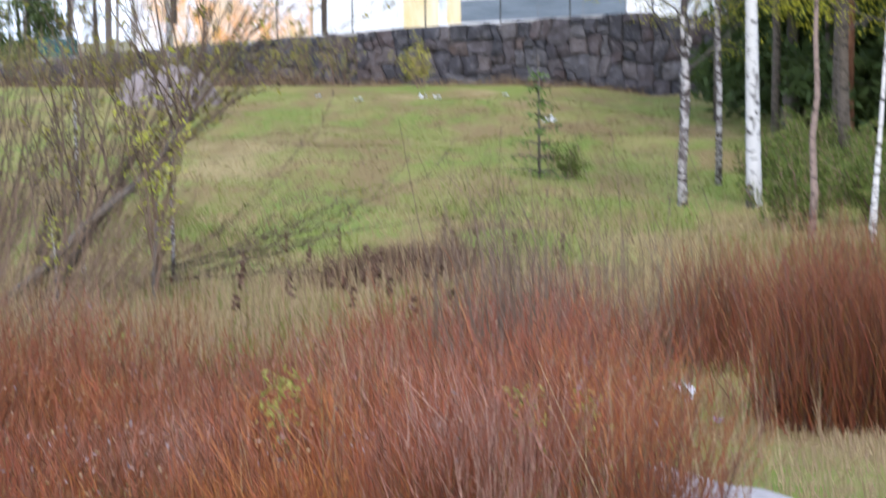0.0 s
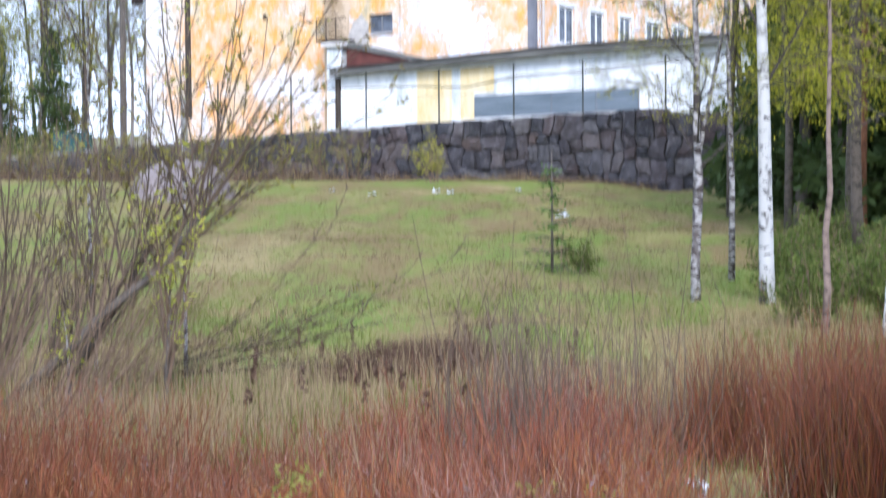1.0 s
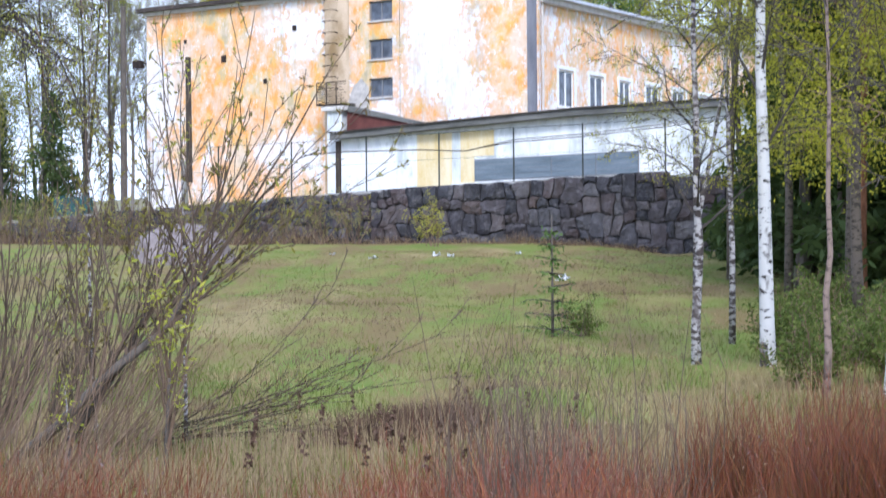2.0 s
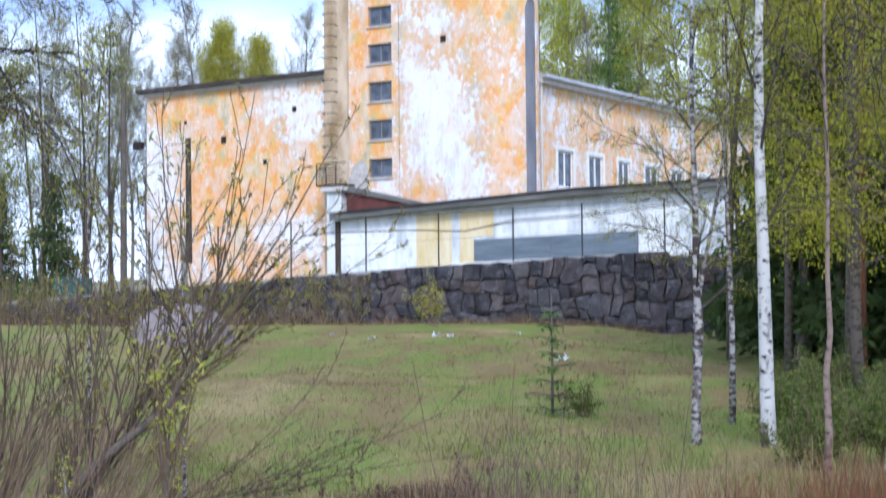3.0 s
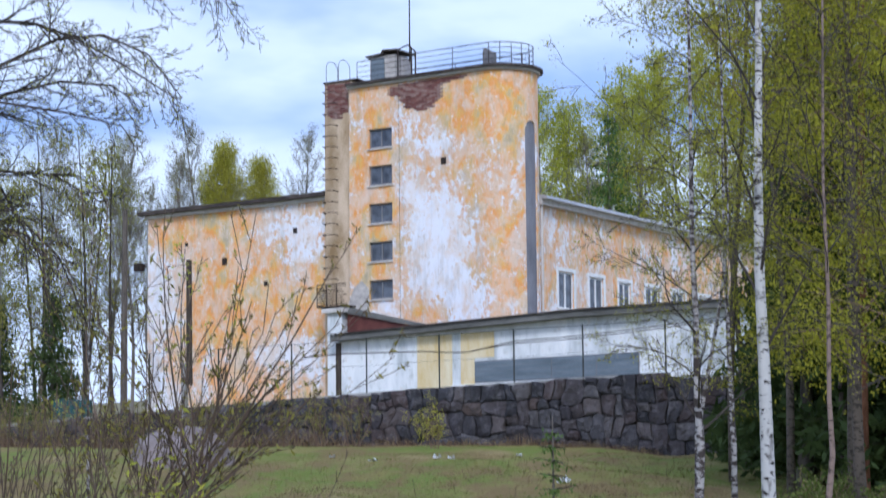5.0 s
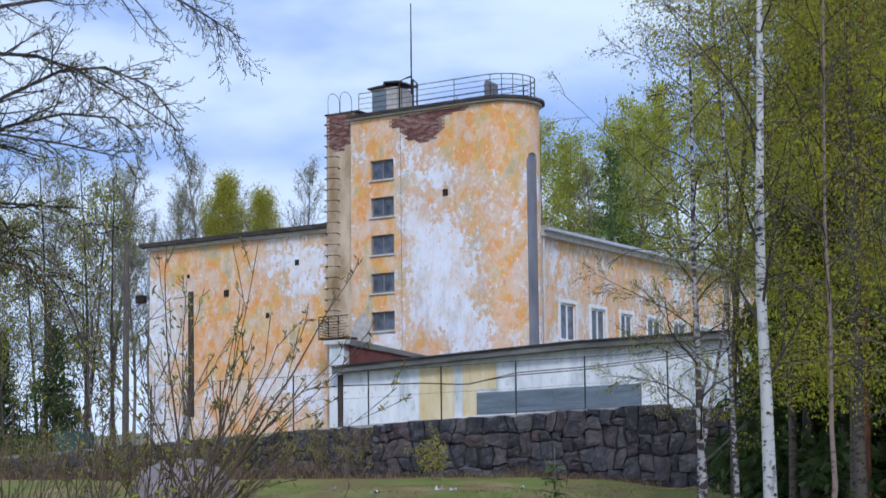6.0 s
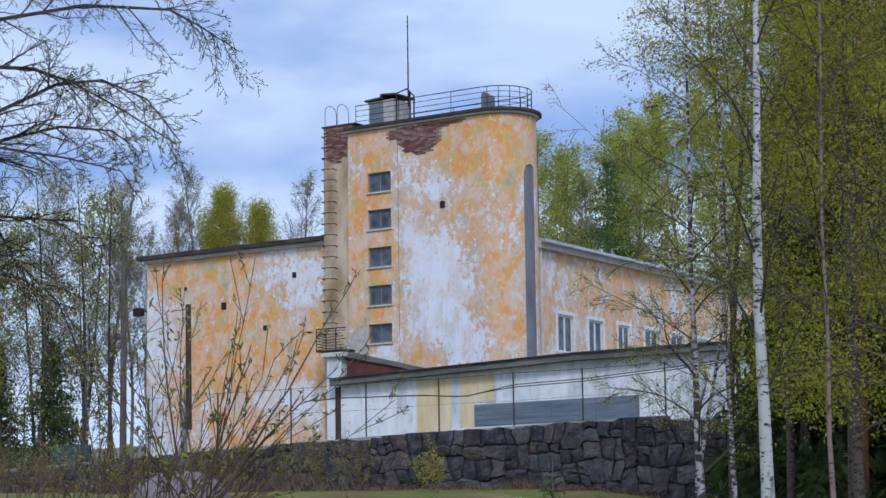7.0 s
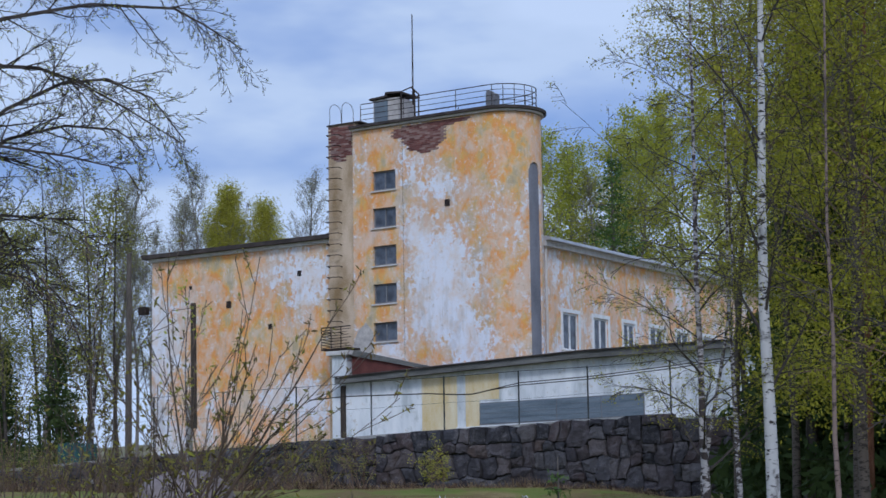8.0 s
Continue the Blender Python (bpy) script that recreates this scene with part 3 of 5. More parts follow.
def along_eaves(geo):
    geo.v = [(x, y, z + eaves(x)) for x, y, z in geo.v]
    return geo


BEND = AX0 + 10.8
part("wall", Geo().prism([(AX0, TERRACE_Z), (AX1, TERRACE_Z), (AX1, AZ + 0.30), (BEND, AZ + 0.30), (AX0, AZ)], "y", AY, -0.05), M_LIME, annex, "streaked white plaster wall")
part("paint_band", Geo().box(-1.92, -0.3, AY - 0.012, AY, TERRACE_Z, AZ - 0.01), M_YELLOW, annex, "faded yellow paint")
part("paint_band", Geo().box(0.09, 0.72, AY - 0.012, AY, TERRACE_Z, AZ - 0.01).box(0.72, 1.6, AY - 0.012, AY, 7.8, AZ - 0.01), M_YELLOW, annex, "faded yellow paint")
panel = part("boarded_window", Geo().box(0.72, 7.8, AY - 0.02, AY, 6.84, 7.68), M_FRAMEDARK, annex, "blue-grey boarded strip window")
for x0, x1 in ((0.76, 4.1), (4.14, 6.0), (6.04, 7.76)):
    for k in range(4):
        part("board", Geo().box(x0, x1, AY - 0.035 - 0.006 * (k % 2), AY - 0.02, 6.88 + k * 0.195, 6.88 + k * 0.195 + 0.185), M_PANEL, panel)
part("sill", Geo().box(-0.3, 11.5, AY - 0.1, AY, 6.72, 6.80), M_FRAMEWHITE, annex, "white sill ledge")
part("fascia", along_eaves(Geo().box(AX0 - 0.25, BEND, AY - 0.42, AY - 0.36, AZ - 0.02, AZ + 0.22).box(BEND, AX1, AY - 0.42, AY - 0.36, AZ - 0.02, AZ + 0.22)), M_FASCIA, annex, "weathered grey fascia board")
part("soffit", along_eaves(Geo().box(AX0 - 0.25, BEND, AY - 0.36, AY + 0.2, AZ + 0.004, AZ + 0.06).box(BEND, AX1, AY - 0.36, AY + 0.2, AZ + 0.004, AZ + 0.06)), M_FASCIA, annex)
g = Geo()
n = 240
for k in range(n):
    x0, x1 = AX0 - 0.3 + (AX1 - AX0 + 0.3) * k / n, AX0 - 0.3 + (AX1 - AX0 + 0.3) * (k + 1) / n
    h0, h1 = 0.025 * (k % 2), 0.025 * ((k + 1) % 2)
    g.quad((x0, AY - 0.5, AZ + 0.25 + h0), (x1, AY - 0.5, AZ + 0.25 + h1), (x1, -0.06, AZ + 0.62 + h1), (x0, -0.06, AZ + 0.62 + h0))
    g.quad((x0, AY - 0.5, AZ + 0.21 + h0), (x1, AY - 0.5, AZ + 0.21 + h1), (x1, AY - 0.5, AZ + 0.25 + h1), (x0, AY - 0.5, AZ + 0.25 + h0))
part("roof", along_eaves(g), M_ROOF, annex, "dark corrugated roof")
part("gable_sheet", Geo().prism([(-5.5, AZ + 0.3), (-1.7, AZ + 0.32), (-5.5, 9.93)], "y", AY + 0.35, AY + 0.5), M_RED, annex, "red-brown sheet gable")
part("gable_flashing", Geo().prism([(-5.55, 9.93), (-1.5, AZ + 0.30), (-1.5, AZ + 0.42), (-5.3, 10.12)], "y", AY + 0.25, AY + 0.6), M_FASCIA, annex, "grey ragged flashing strip")
part("corner_post", Geo().box(-5.78, -5.57, AY - 0.06, AY + 0.08, TERRACE_Z, AZ - 0.07), M_WOODPOLE, annex, "dark wooden corner post")
pier = part("pier", Geo().box(-6.3, -5.6, AY + 0.1, AY + 0.9, TERRACE_Z, 9.95), M_LIME, annex, "white plastered pier")
part("cap", Geo().box(-6.5, -5.4, AY - 0.05, AY + 1.05, 9.95, 10.12), M_SOFFIT, pier)
part("cage_deck", Geo().box(-8.7, -7.2, -0.7, 0.2, 10.5, 10.56), M_RUST, building)
cage = part("landing_cage", Geo().tube([(-8.7, -0.7, 11.45), (-7.2, -0.7, 11.45)], 0.025, 5), M_RUST, building, "rusty railing of the ladder landing")
for k in range(7):
    h = 10.6 + k * 0.12
    part("bar", Geo().tube([(-8.7, 0.2, h), (-8.7, -0.7, h), (-7.2 - 0.1 * (k % 3), -0.7, h + 0.03)], 0.016, 4), M_RUST, cage)
for x in (-8.7, -8.2, -7.7):
    part("post", Geo().tube([(x, -0.7, 10.5), (x, -0.7, 11.45)], 0.02, 4), M_RUST, cage)

# ---- retaining wall of granite blocks ----
wall = thing("stone_wall", "dark dry-laid retaining wall of large granite blocks", "wall", YARD, kind="structure")
WALL_RUNS = [((-34.0, -6.35), (-2.0, -6.35), 5.48, 6.44), ((-2.0, -6.35), (10.43, -6.35), 6.44, 6.63), ((10.43, -6.35), (16.5, -3.7), 6.61, 6.05)]


def warp(x, z):
    """Bends the joints so that neighbouring blocks still fit."""
    return (x + 0.24 * noise.noise((x * 1.3, z * 1.5, 4.0)) + 0.075 * noise.noise((x * 4, z * 4, 8.0)),
            z + 0.19 * noise.noise((x * 1.1, z * 1.3, 14.0)) + 0.075 * noise.noise((x * 4, z * 4, 18.0)))


def cut(rnd, x0, x1, z0, z1, out):
    """Cuts a stretch of wall into blocks of uneven size."""
    w, h = x1 - x0, z1 - z0
    if w < rnd.uniform(0.75, 1.15) and h < rnd.uniform(0.62, 1.0):
        out.append((x0, x1, z0, z1))
    elif w > h * rnd.uniform(0.7, 1.25):
        c = x0 + w * rnd.uniform(0.35, 0.65)
        cut(rnd, x0, c, z0, z1, out)
        cut(rnd, c, x1, z0, z1, out)
    else:
        c = z0 + h * rnd.uniform(0.36, 0.64)
        cut(rnd, x0, x1, z0, c, out)
        cut(rnd, x0, x1, c, z1, out)


def stone_geo(rnd, x0, x1, z0, z1, top):
    """A rough-hewn block: broken uneven face, chipped edges, narrow joints."""
    g = Geo()
    n, gap = 5, 0.018
    lean_x, lean_z, push = rnd.uniform(-0.06, 0.06), rnd.uniform(-0.05, 0.05), rnd.uniform(0.07, 0.14)
    for j in range(n + 1):
        for i in range(n + 1):
            u, v = i / n, j / n
            x = x0 + gap + (x1 - x0 - 2 * gap) * u
            z = z0 + gap + (z1 - z0 - 2 * gap) * v
            edge = max(abs(2 * u - 1), abs(2 * v - 1))
            corner = abs(2 * u - 1) * abs(2 * v - 1)
            cx, cz = (x0 + x1) / 2, (z0 + z1) / 2
            x, z = cx + (x - cx) * (1 - 0.05 * corner * rnd.random()), cz + (z - cz) * (1 - 0.06 * corner * rnd.random())
            a, b = warp(x, z)
            y = -push - lean_x * (2 * u - 1) - lean_z * (2 * v - 1) + rnd.uniform(-0.02, 0.02) + 0.05 * noise.noise((x * 3, z * 3, 40.0))
            if edge > 0.95:
                y += 0.036
            g.v.append((a, min(y, 0.04), min(b, top(x))))
    for j in range(n):
        for i in range(n):
            a = j * (n + 1) + i
            g.f.append((a, a + 1, a + n + 2, a + n + 1))
    rim = list(range(n + 1)) + [(j + 1) * (n + 1) - 1 for j in range(1, n + 1)] + [n * (n + 1) + i for i in range(n - 1, -1, -1)] + [j * (n + 1) for j in range(n - 1, 0, -1)]
    k = len(g.v)
    for r in rim:
        x, y, z = g.v[r]
        g.v.append((x, 0.25, z))
    for i in range(len(rim)):
        j = (i + 1) % len(rim)
        g.f.append((rim[j], rim[i], k + i, k + j))
    return g


rnd = random.Random(21)
joint = Geo()
for (ax, ay), (bx, by), za, zb in WALL_RUNS:
    length = math.hypot(bx - ax, by - ay)
    run = Matrix.Translation((ax, ay, 0)) @ Matrix.Rotation(math.atan2(by - ay, bx - ax), 4, "Z")
    k = len(joint.v)
    joint.box(0, length, 0.06, 0.75, 0, 1)
    for i in range(k, len(joint.v)):
        x, y, z = joint.v[i]
        joint.v[i] = tuple(run @ Vector((x, y, 3.6 if z == 0 else za + (zb - za) * x / length - 0.10)))
    blocks = []
    strips = max(1, round(length / 4.4))
    for s in range(strips):
        x0, x1 = length * s / strips, length * (s + 1) / strips
        cut(rnd, x0, x1, 3.6, za + (zb - za) * (x0 + x1) / 2 / length + 0.03, blocks)
    for x0, x1, z0, z1 in blocks:
        ob = part("stone", stone_geo(rnd, x0, x1, z0, z1, lambda x: za + (zb - za) * x / length + 0.04), M_GRANITE, wall)
        ob.matrix_local = run
part("wall_core", joint, M_JOINT, wall)
coping = Geo()
coping.box(-34, -2, -6.2, -5.8, 0, 1).box(-2, 10.3, -6.2, -5.8, 0, 1)
coping.v = [(x, y, 6.44 + (0.030 * (x + 2) if x < -2 else 0.0153 * (x + 2)) + (0.045 if z else -0.07)) for x, y, z in coping.v]
part("coping", coping, M_CONCRETE, wall, "thin pale concrete coping")

# ---- plant materials ----
def birch_bark(name, pale, dark, amount=0.5):
    m, n, l, b = material(name, 0.85, 0.0, 0.2)
    marks = ramp(n, l, noise_fac(n, l, 2.6, 4.0, 0.6, (3.0, 3.0, 7.0)), (amount, 0.0), (amount + 0.06, 1.0))
    blots = ramp(n, l, noise_fac(n, l, 1.1, 4.0, 0.6, (2.0, 2.0, 1.0)), (0.56, 0.0), (0.64, 1.0))
    c = mixed(n, l, noise_fac(n, l, 5.0, 3.0), tuple(0.8 * v for v in pale), pale)
    c = mixed(n, l, marks, c, dark)
    c = mixed(n, l, blots, c, tuple(1.6 * v for v in dark))
    l.new(c, b.inputs["Base Color"])
    bump(n, l, b, marks, 0.3, 0.01)
    return m


M_BIRCH = birch_bark("white_birch_bark", (0.62, 0.60, 0.58), (0.05, 0.043, 0.04), 0.56)
M_BIRCH_OLD = birch_bark("grey_birch_bark", (0.44, 0.41, 0.40), (0.06, 0.048, 0.044), 0.46)
M_PINKBARK = birch_bark("pinkish_bark", (0.26, 0.19, 0.16), (0.08, 0.06, 0.05), 0.54)
# birch bark for trunks inside the wood, their shade put into the colour
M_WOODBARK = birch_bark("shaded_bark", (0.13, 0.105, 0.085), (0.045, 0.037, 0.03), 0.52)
M_PINE = mottled("red_pine_bark", (0.13, 0.055, 0.03), (0.28, 0.13, 0.075), 5.0, 0.95, squeeze=(2, 2, 0.6), relief=0.8)
M_DARKBARK = mottled("dark_bark", (0.07, 0.06, 0.052), (0.16, 0.135, 0.115), 5.0, 0.95, squeeze=(3, 3, 0.6), relief=0.8)
M_TWIG = mottled("dark_twigs", (0.035, 0.028, 0.024), (0.085, 0.07, 0.06), 8.0, 0.9, relief=0.0)
M_TWIG_BROWN = mottled("brown_twigs", (0.12, 0.078, 0.05), (0.24, 0.165, 0.115), 3.0, 0.9, relief=0.0)
M_WILLOW_WOOD = mottled("willow_wood", (0.065, 0.047, 0.034), (0.17, 0.12, 0.085), 2.0, 0.9, relief=0.0)
M_TWIG_GREY = mottled("grey_far_twigs", (0.16, 0.14, 0.13), (0.26, 0.24, 0.22), 3.0, 0.9, relief=0.0)
M_LEAF = varied("young_birch_leaf", (0.27, 0.265, 0.03), (0.36, 0.345, 0.035), (0.43, 0.405, 0.044), (0.315, 0.31, 0.033), translucent=0.5)
M_LEAF_LIGHT = varied("fresh_leaf", (0.32, 0.36, 0.05), (0.50, 0.50, 0.08), (0.41, 0.43, 0.06), translucent=0.5)
M_LEAF_OLIVE = varied("olive_leaf", (0.20, 0.21, 0.05), (0.30, 0.30, 0.07), (0.36, 0.34, 0.10), translucent=0.45)
M_LEAF_OLIVE_LIGHT = varied("yellow_green_leaf", (0.34, 0.33, 0.05), (0.52, 0.49, 0.085), (0.43, 0.41, 0.065), translucent=0.5)
M_LEAF_GREY = varied("grey_green_leaf", (0.22, 0.22, 0.13), (0.33, 0.32, 0.18), (0.27, 0.25, 0.16), translucent=0.4)
M_UNDER = varied("undergrowth_leaf", (0.065, 0.092, 0.022), (0.105, 0.14, 0.03), (0.155, 0.18, 0.042), translucent=0.35)
M_BUD = varied("willow_bud", (0.17, 0.15, 0.04), (0.27, 0.25, 0.05), (0.13, 0.09, 0.04), translucent=0.3)
M_NEEDLE = varied("spruce_needles", (0.04, 0.065, 0.022), (0.08, 0.115, 0.035), (0.06, 0.09, 0.028), translucent=0.25)
M_NEEDLE_LIGHT = varied("young_spruce_needles", (0.07, 0.13, 0.03), (0.13, 0.20, 0.05), translucent=0.25)
M_WILLOWS = [varied("red_willow_stem", (0.145, 0.036, 0.020), (0.28, 0.072, 0.027), (0.06, 0.024, 0.020), (0.21, 0.10, 0.07), (0.24, 0.052, 0.020), (0.10, 0.045, 0.04), rough=0.6, spec=0.3),
             varied("orange_willow_stem", (0.22, 0.066, 0.022), (0.36, 0.15, 0.04), (0.085, 0.03, 0.018), (0.28, 0.068, 0.022), (0.16, 0.08, 0.055), rough=0.6, spec=0.3),
             varied("grey_pink_willow_stem", (0.24, 0.12, 0.09), (0.36, 0.22, 0.17), (0.17, 0.08, 0.06), (0.28, 0.12, 0.09), rough=0.7, spec=0.2),
             varied("dark_willow_stem", (0.12, 0.034, 0.018), (0.22, 0.066, 0.024), (0.075, 0.034, 0.022), (0.19, 0.085, 0.026), rough=0.6, spec=0.3)]
M_WILLOW_DARK = M_WILLOWS[3]
M_WILLOW_BUSH = varied("bush_willow_stem", (0.105, 0.028, 0.016), (0.20, 0.052, 0.023), (0.05, 0.022, 0.018), (0.14, 0.075, 0.02), (0.23, 0.07, 0.028), (0.085, 0.046, 0.04), rough=0.6, spec=0.3)
M_STRAW = varied("dry_grass", (0.30, 0.225, 0.12), (0.42, 0.33, 0.185), (0.21, 0.145, 0.085), (0.34, 0.24, 0.16), (0.25, 0.22, 0.09), translucent=0.2)
M_STRAW_DARK = varied("brown_dry_grass", (0.30, 0.235, 0.12), (0.38, 0.30, 0.155), (0.21, 0.155, 0.075), (0.31, 0.25, 0.115), translucent=0.2)
M_WITHERED = varied("withered_grass", (0.12, 0.085, 0.05), (0.19, 0.135, 0.08), (0.15, 0.12, 0.065), translucent=0.1)
M_BLADE = varied("meadow_grass", (0.095, 0.15, 0.024), (0.20, 0.19, 0.056), (0.13, 0.18, 0.03), (0.21, 0.195, 0.065), (0.115, 0.17, 0.027), (0.16, 0.17, 0.048), translucent=0.3)
M_DOCK = varied("dry_seed_head", (0.075, 0.045, 0.032), (0.13, 0.08, 0.055), rough=0.95)


# ---- plant builders ----
def ground_z(x, y):
    return slope_z(x, y)


def limb_points(rnd, start, way, length, segs, wander, droop):
    p, d = Vector(start), Vector(way).normalized()
    pts, step = [p.copy()], length / segs
    for _ in range(segs):
        d = (d + Vector((rnd.gauss(0, wander), rnd.gauss(0, wander), rnd.gauss(0, wander) - droop))).normalized()
        p = p + d * step
        pts.append(p.copy())
    return pts


def turned(rnd, d, angle):
    """A way that leaves d by that angle, to a random side."""
    side = d.orthogonal().normalized()
    side.rotate(Matrix.Rotation(rnd.uniform(0, 2 * math.pi), 3, d))
    return (d * math.cos(angle) + side * math.sin(angle)).normalized()


def branch(geo, tips, rnd, pts, radius, level, spec):
    """Lays a tapered limb along pts and grows its side branches. spec: per level (count, length share, angle, droop)."""
    n = len(pts)
    radii = [max(spec["thin"], radius * (1 - 0.8 * i / (n - 1))) for i in range(n)]
    geo.tube(pts, radii, 6 if radius > 0.05 else (4 if radius > 0.015 else 3), cap=False)
    if level >= len(spec["levels"]):
        tips.extend(pts[1:])
        return
    count, share, angle, droop = spec["levels"][level]
    length = sum((pts[i + 1] - pts[i]).length for i in range(n - 1))
    first = spec["bare"] if level == 0 else 0.15
    for k in range(count):
        t = first + (1 - first) * (k + rnd.random()) / count
        i = min(n - 2, int(t * (n - 1)))
        f = t * (n - 1) - i
        p = pts[i].lerp(pts[i + 1], f)
        d = (pts[i + 1] - pts[i]).normalized()
        size = length * share * rnd.uniform(0.6, 1.1) * ((1.15 - 0.75 * t) if level == 0 else 1 - 0.5 * t)
        w = turned(rnd, d, angle * rnd.uniform(0.75, 1.2))
        sub = limb_points(rnd, p, w, size, spec.get("segs", 4) if level + 1 >= len(spec["levels"]) else (6 if level == 0 else 4), spec["wander"], droop)
        branch(geo, tips, rnd, sub, max(spec["thin"], radii[i] * 0.45), level + 1, spec)


def leaf_mesh(name, centres, size, mat, seed, per=1, spread=0.0, long=1.0):
    """Many small leaf blades round the given centres."""
    rs = np.random.RandomState(seed)
    c = np.repeat(np.array([tuple(p) for p in centres], dtype=float), per, axis=0)
    c = c + rs.normal(0, 1, c.shape) * spread
    n = len(c)
    a = rs.normal(0, 1, (n, 3))
    a /= np.linalg.norm(a, axis=1)[:, None]
    b = np.cross(a, rs.normal(0, 1, (n, 3)))
    b /= np.linalg.norm(b, axis=1)[:, None] + 1e-9
    s = size * rs.uniform(0.6, 1.3, (n, 1))
    v = np.empty((n, 4, 3))
    v[:, 0], v[:, 1], v[:, 2], v[:, 3] = c - a * s * long, c + b * s * 0.55, c + a * s * long, c - b * s * 0.55
    me = bpy.data.meshes.new(name)
    me.from_pydata(v.reshape(-1, 3).tolist(), [], np.arange(n * 4).reshape(-1, 4).tolist())
    me.materials.append(mat)
    me.update()
    return me


def broadleaf(name, label, seed, height, radius, spec, bark, leaf, leaf_size, per, spread, lean=0.03, trunk=None, every=1, long=1.0, m=None, group=""):
    """A tree: tapered trunk with limbs, and a crown of separate leaves."""
    rnd = random.Random(seed)
    tree = thing(name, label, "tree", m, group)
    if trunk is None:
        trunk = limb_points(rnd, (0, 0, -0.15), (rnd.uniform(-lean, lean), rnd.uniform(-lean, lean), 1), height, 14, 0.025, 0.0)
    trunk = [Vector(p) for p in trunk]
    stem, twigs, tips, limbs = Geo(), Geo(), [], []
    near = not group
    n = len(trunk)
    stem.tube(trunk, [radius * (1.12 if i == 0 else 1) * (1 - 0.85 * i / (n - 1)) for i in range(n)], 9)
    count, share, angle, droop = spec["levels"][0]
    for k in range(count):
        t = spec["bare"] + (0.98 - spec["bare"]) * (k + rnd.random()) / count
        i = min(n - 2, int(t * (n - 1)))
        p = trunk[i].lerp(trunk[i + 1], t * (n - 1) - i)
        az = k * 2.4 + rnd.uniform(-0.5, 0.5)
        up = math.cos(angle * rnd.uniform(0.8, 1.15))
        flat = math.sqrt(max(0.05, 1 - up * up))
        rise = (t - spec["bare"]) / (1 - spec["bare"])
        size = height * share * rnd.uniform(0.55, 1.25) * max(0.16, 0.25 + 0.85 * math.sin(math.pi * min(1.0, 0.22 + 0.80 * rise)))
        pts = limb_points(rnd, p, (flat * math.cos(az), flat * math.sin(az), up), size, 7, spec["wander"], droop)
        if near:
            limbs.append(Geo())
        branch(limbs[-1] if near else twigs, tips, rnd, pts, max(spec["thin"], radius * 0.35 * (1 - 0.7 * t)), 1, spec)
    part("trunk", stem, bark, tree, smooth=True)
    for limb in limbs:
        part("limb", limb, spec["twig"], tree)
    if not near:
        part("branchwork", twigs, spec["twig"], tree)["kind"] = "stuff"
    if per and tips:
        part("foliage", leaf_mesh("foliage", tips[::every], leaf_size, leaf, seed, per, spread, long), None, tree)["kind"] = "stuff"
    return tree


def spruce(name, label, seed, height, radius, mat, m=None, low=0.05, group="", density=1.0, per=3, needle=0.12, fluff=0.13):
    """A spruce: straight trunk, whorls of drooping boughs fringed with needle sprays."""
    rnd = random.Random(seed)
    tree = thing(name, label, "tree", m, group)
    stem, boughs, sprays = Geo(), Geo(), []
    stem.tube([(0, 0, -0.1), (0, 0, height * 0.5), (0, 0, height)], [height * 0.014, height * 0.009, 0.008], 7)
    tiers = int((14 + height * 2.2) * density)
    for k in range(tiers):
        t = low + (0.97 - low) * k / tiers
        for j in range(6):
            az = rnd.uniform(0, 2 * math.pi)
            size = radius * (1 - t) ** 0.9 * rnd.uniform(0.65, 1.15) + 0.06
            pts = limb_points(rnd, (0, 0, t * height), (math.cos(az), math.sin(az), 0.25), size, 4, 0.08, 0.10)
            boughs.tube(pts, [0.014, 0.011, 0.008, 0.006, 0.004], 3, cap=False)
            for i in range(4):
                for s in np.linspace(0, 1, max(2, int(size * (1.6 + 1.3 * i))), endpoint=False):
                    side = rnd.gauss(0, 0.05 + 0.16 * (i + s) / 4 * size)
                    sprays.append(pts[i].lerp(pts[i + 1], float(s)) + Vector((-math.sin(az) * side, math.cos(az) * side, -0.03 - abs(side) * 0.3)))
    part("trunk", stem, M_DARKBARK, tree, smooth=True)
    part("boughwork", boughs, M_TWIG, tree)["kind"] = "stuff"
    part("needle_cover", leaf_mesh("needle_cover", sprays, needle, mat, seed, per, fluff, 1.5), None, tree)["kind"] = "stuff"
    return tree


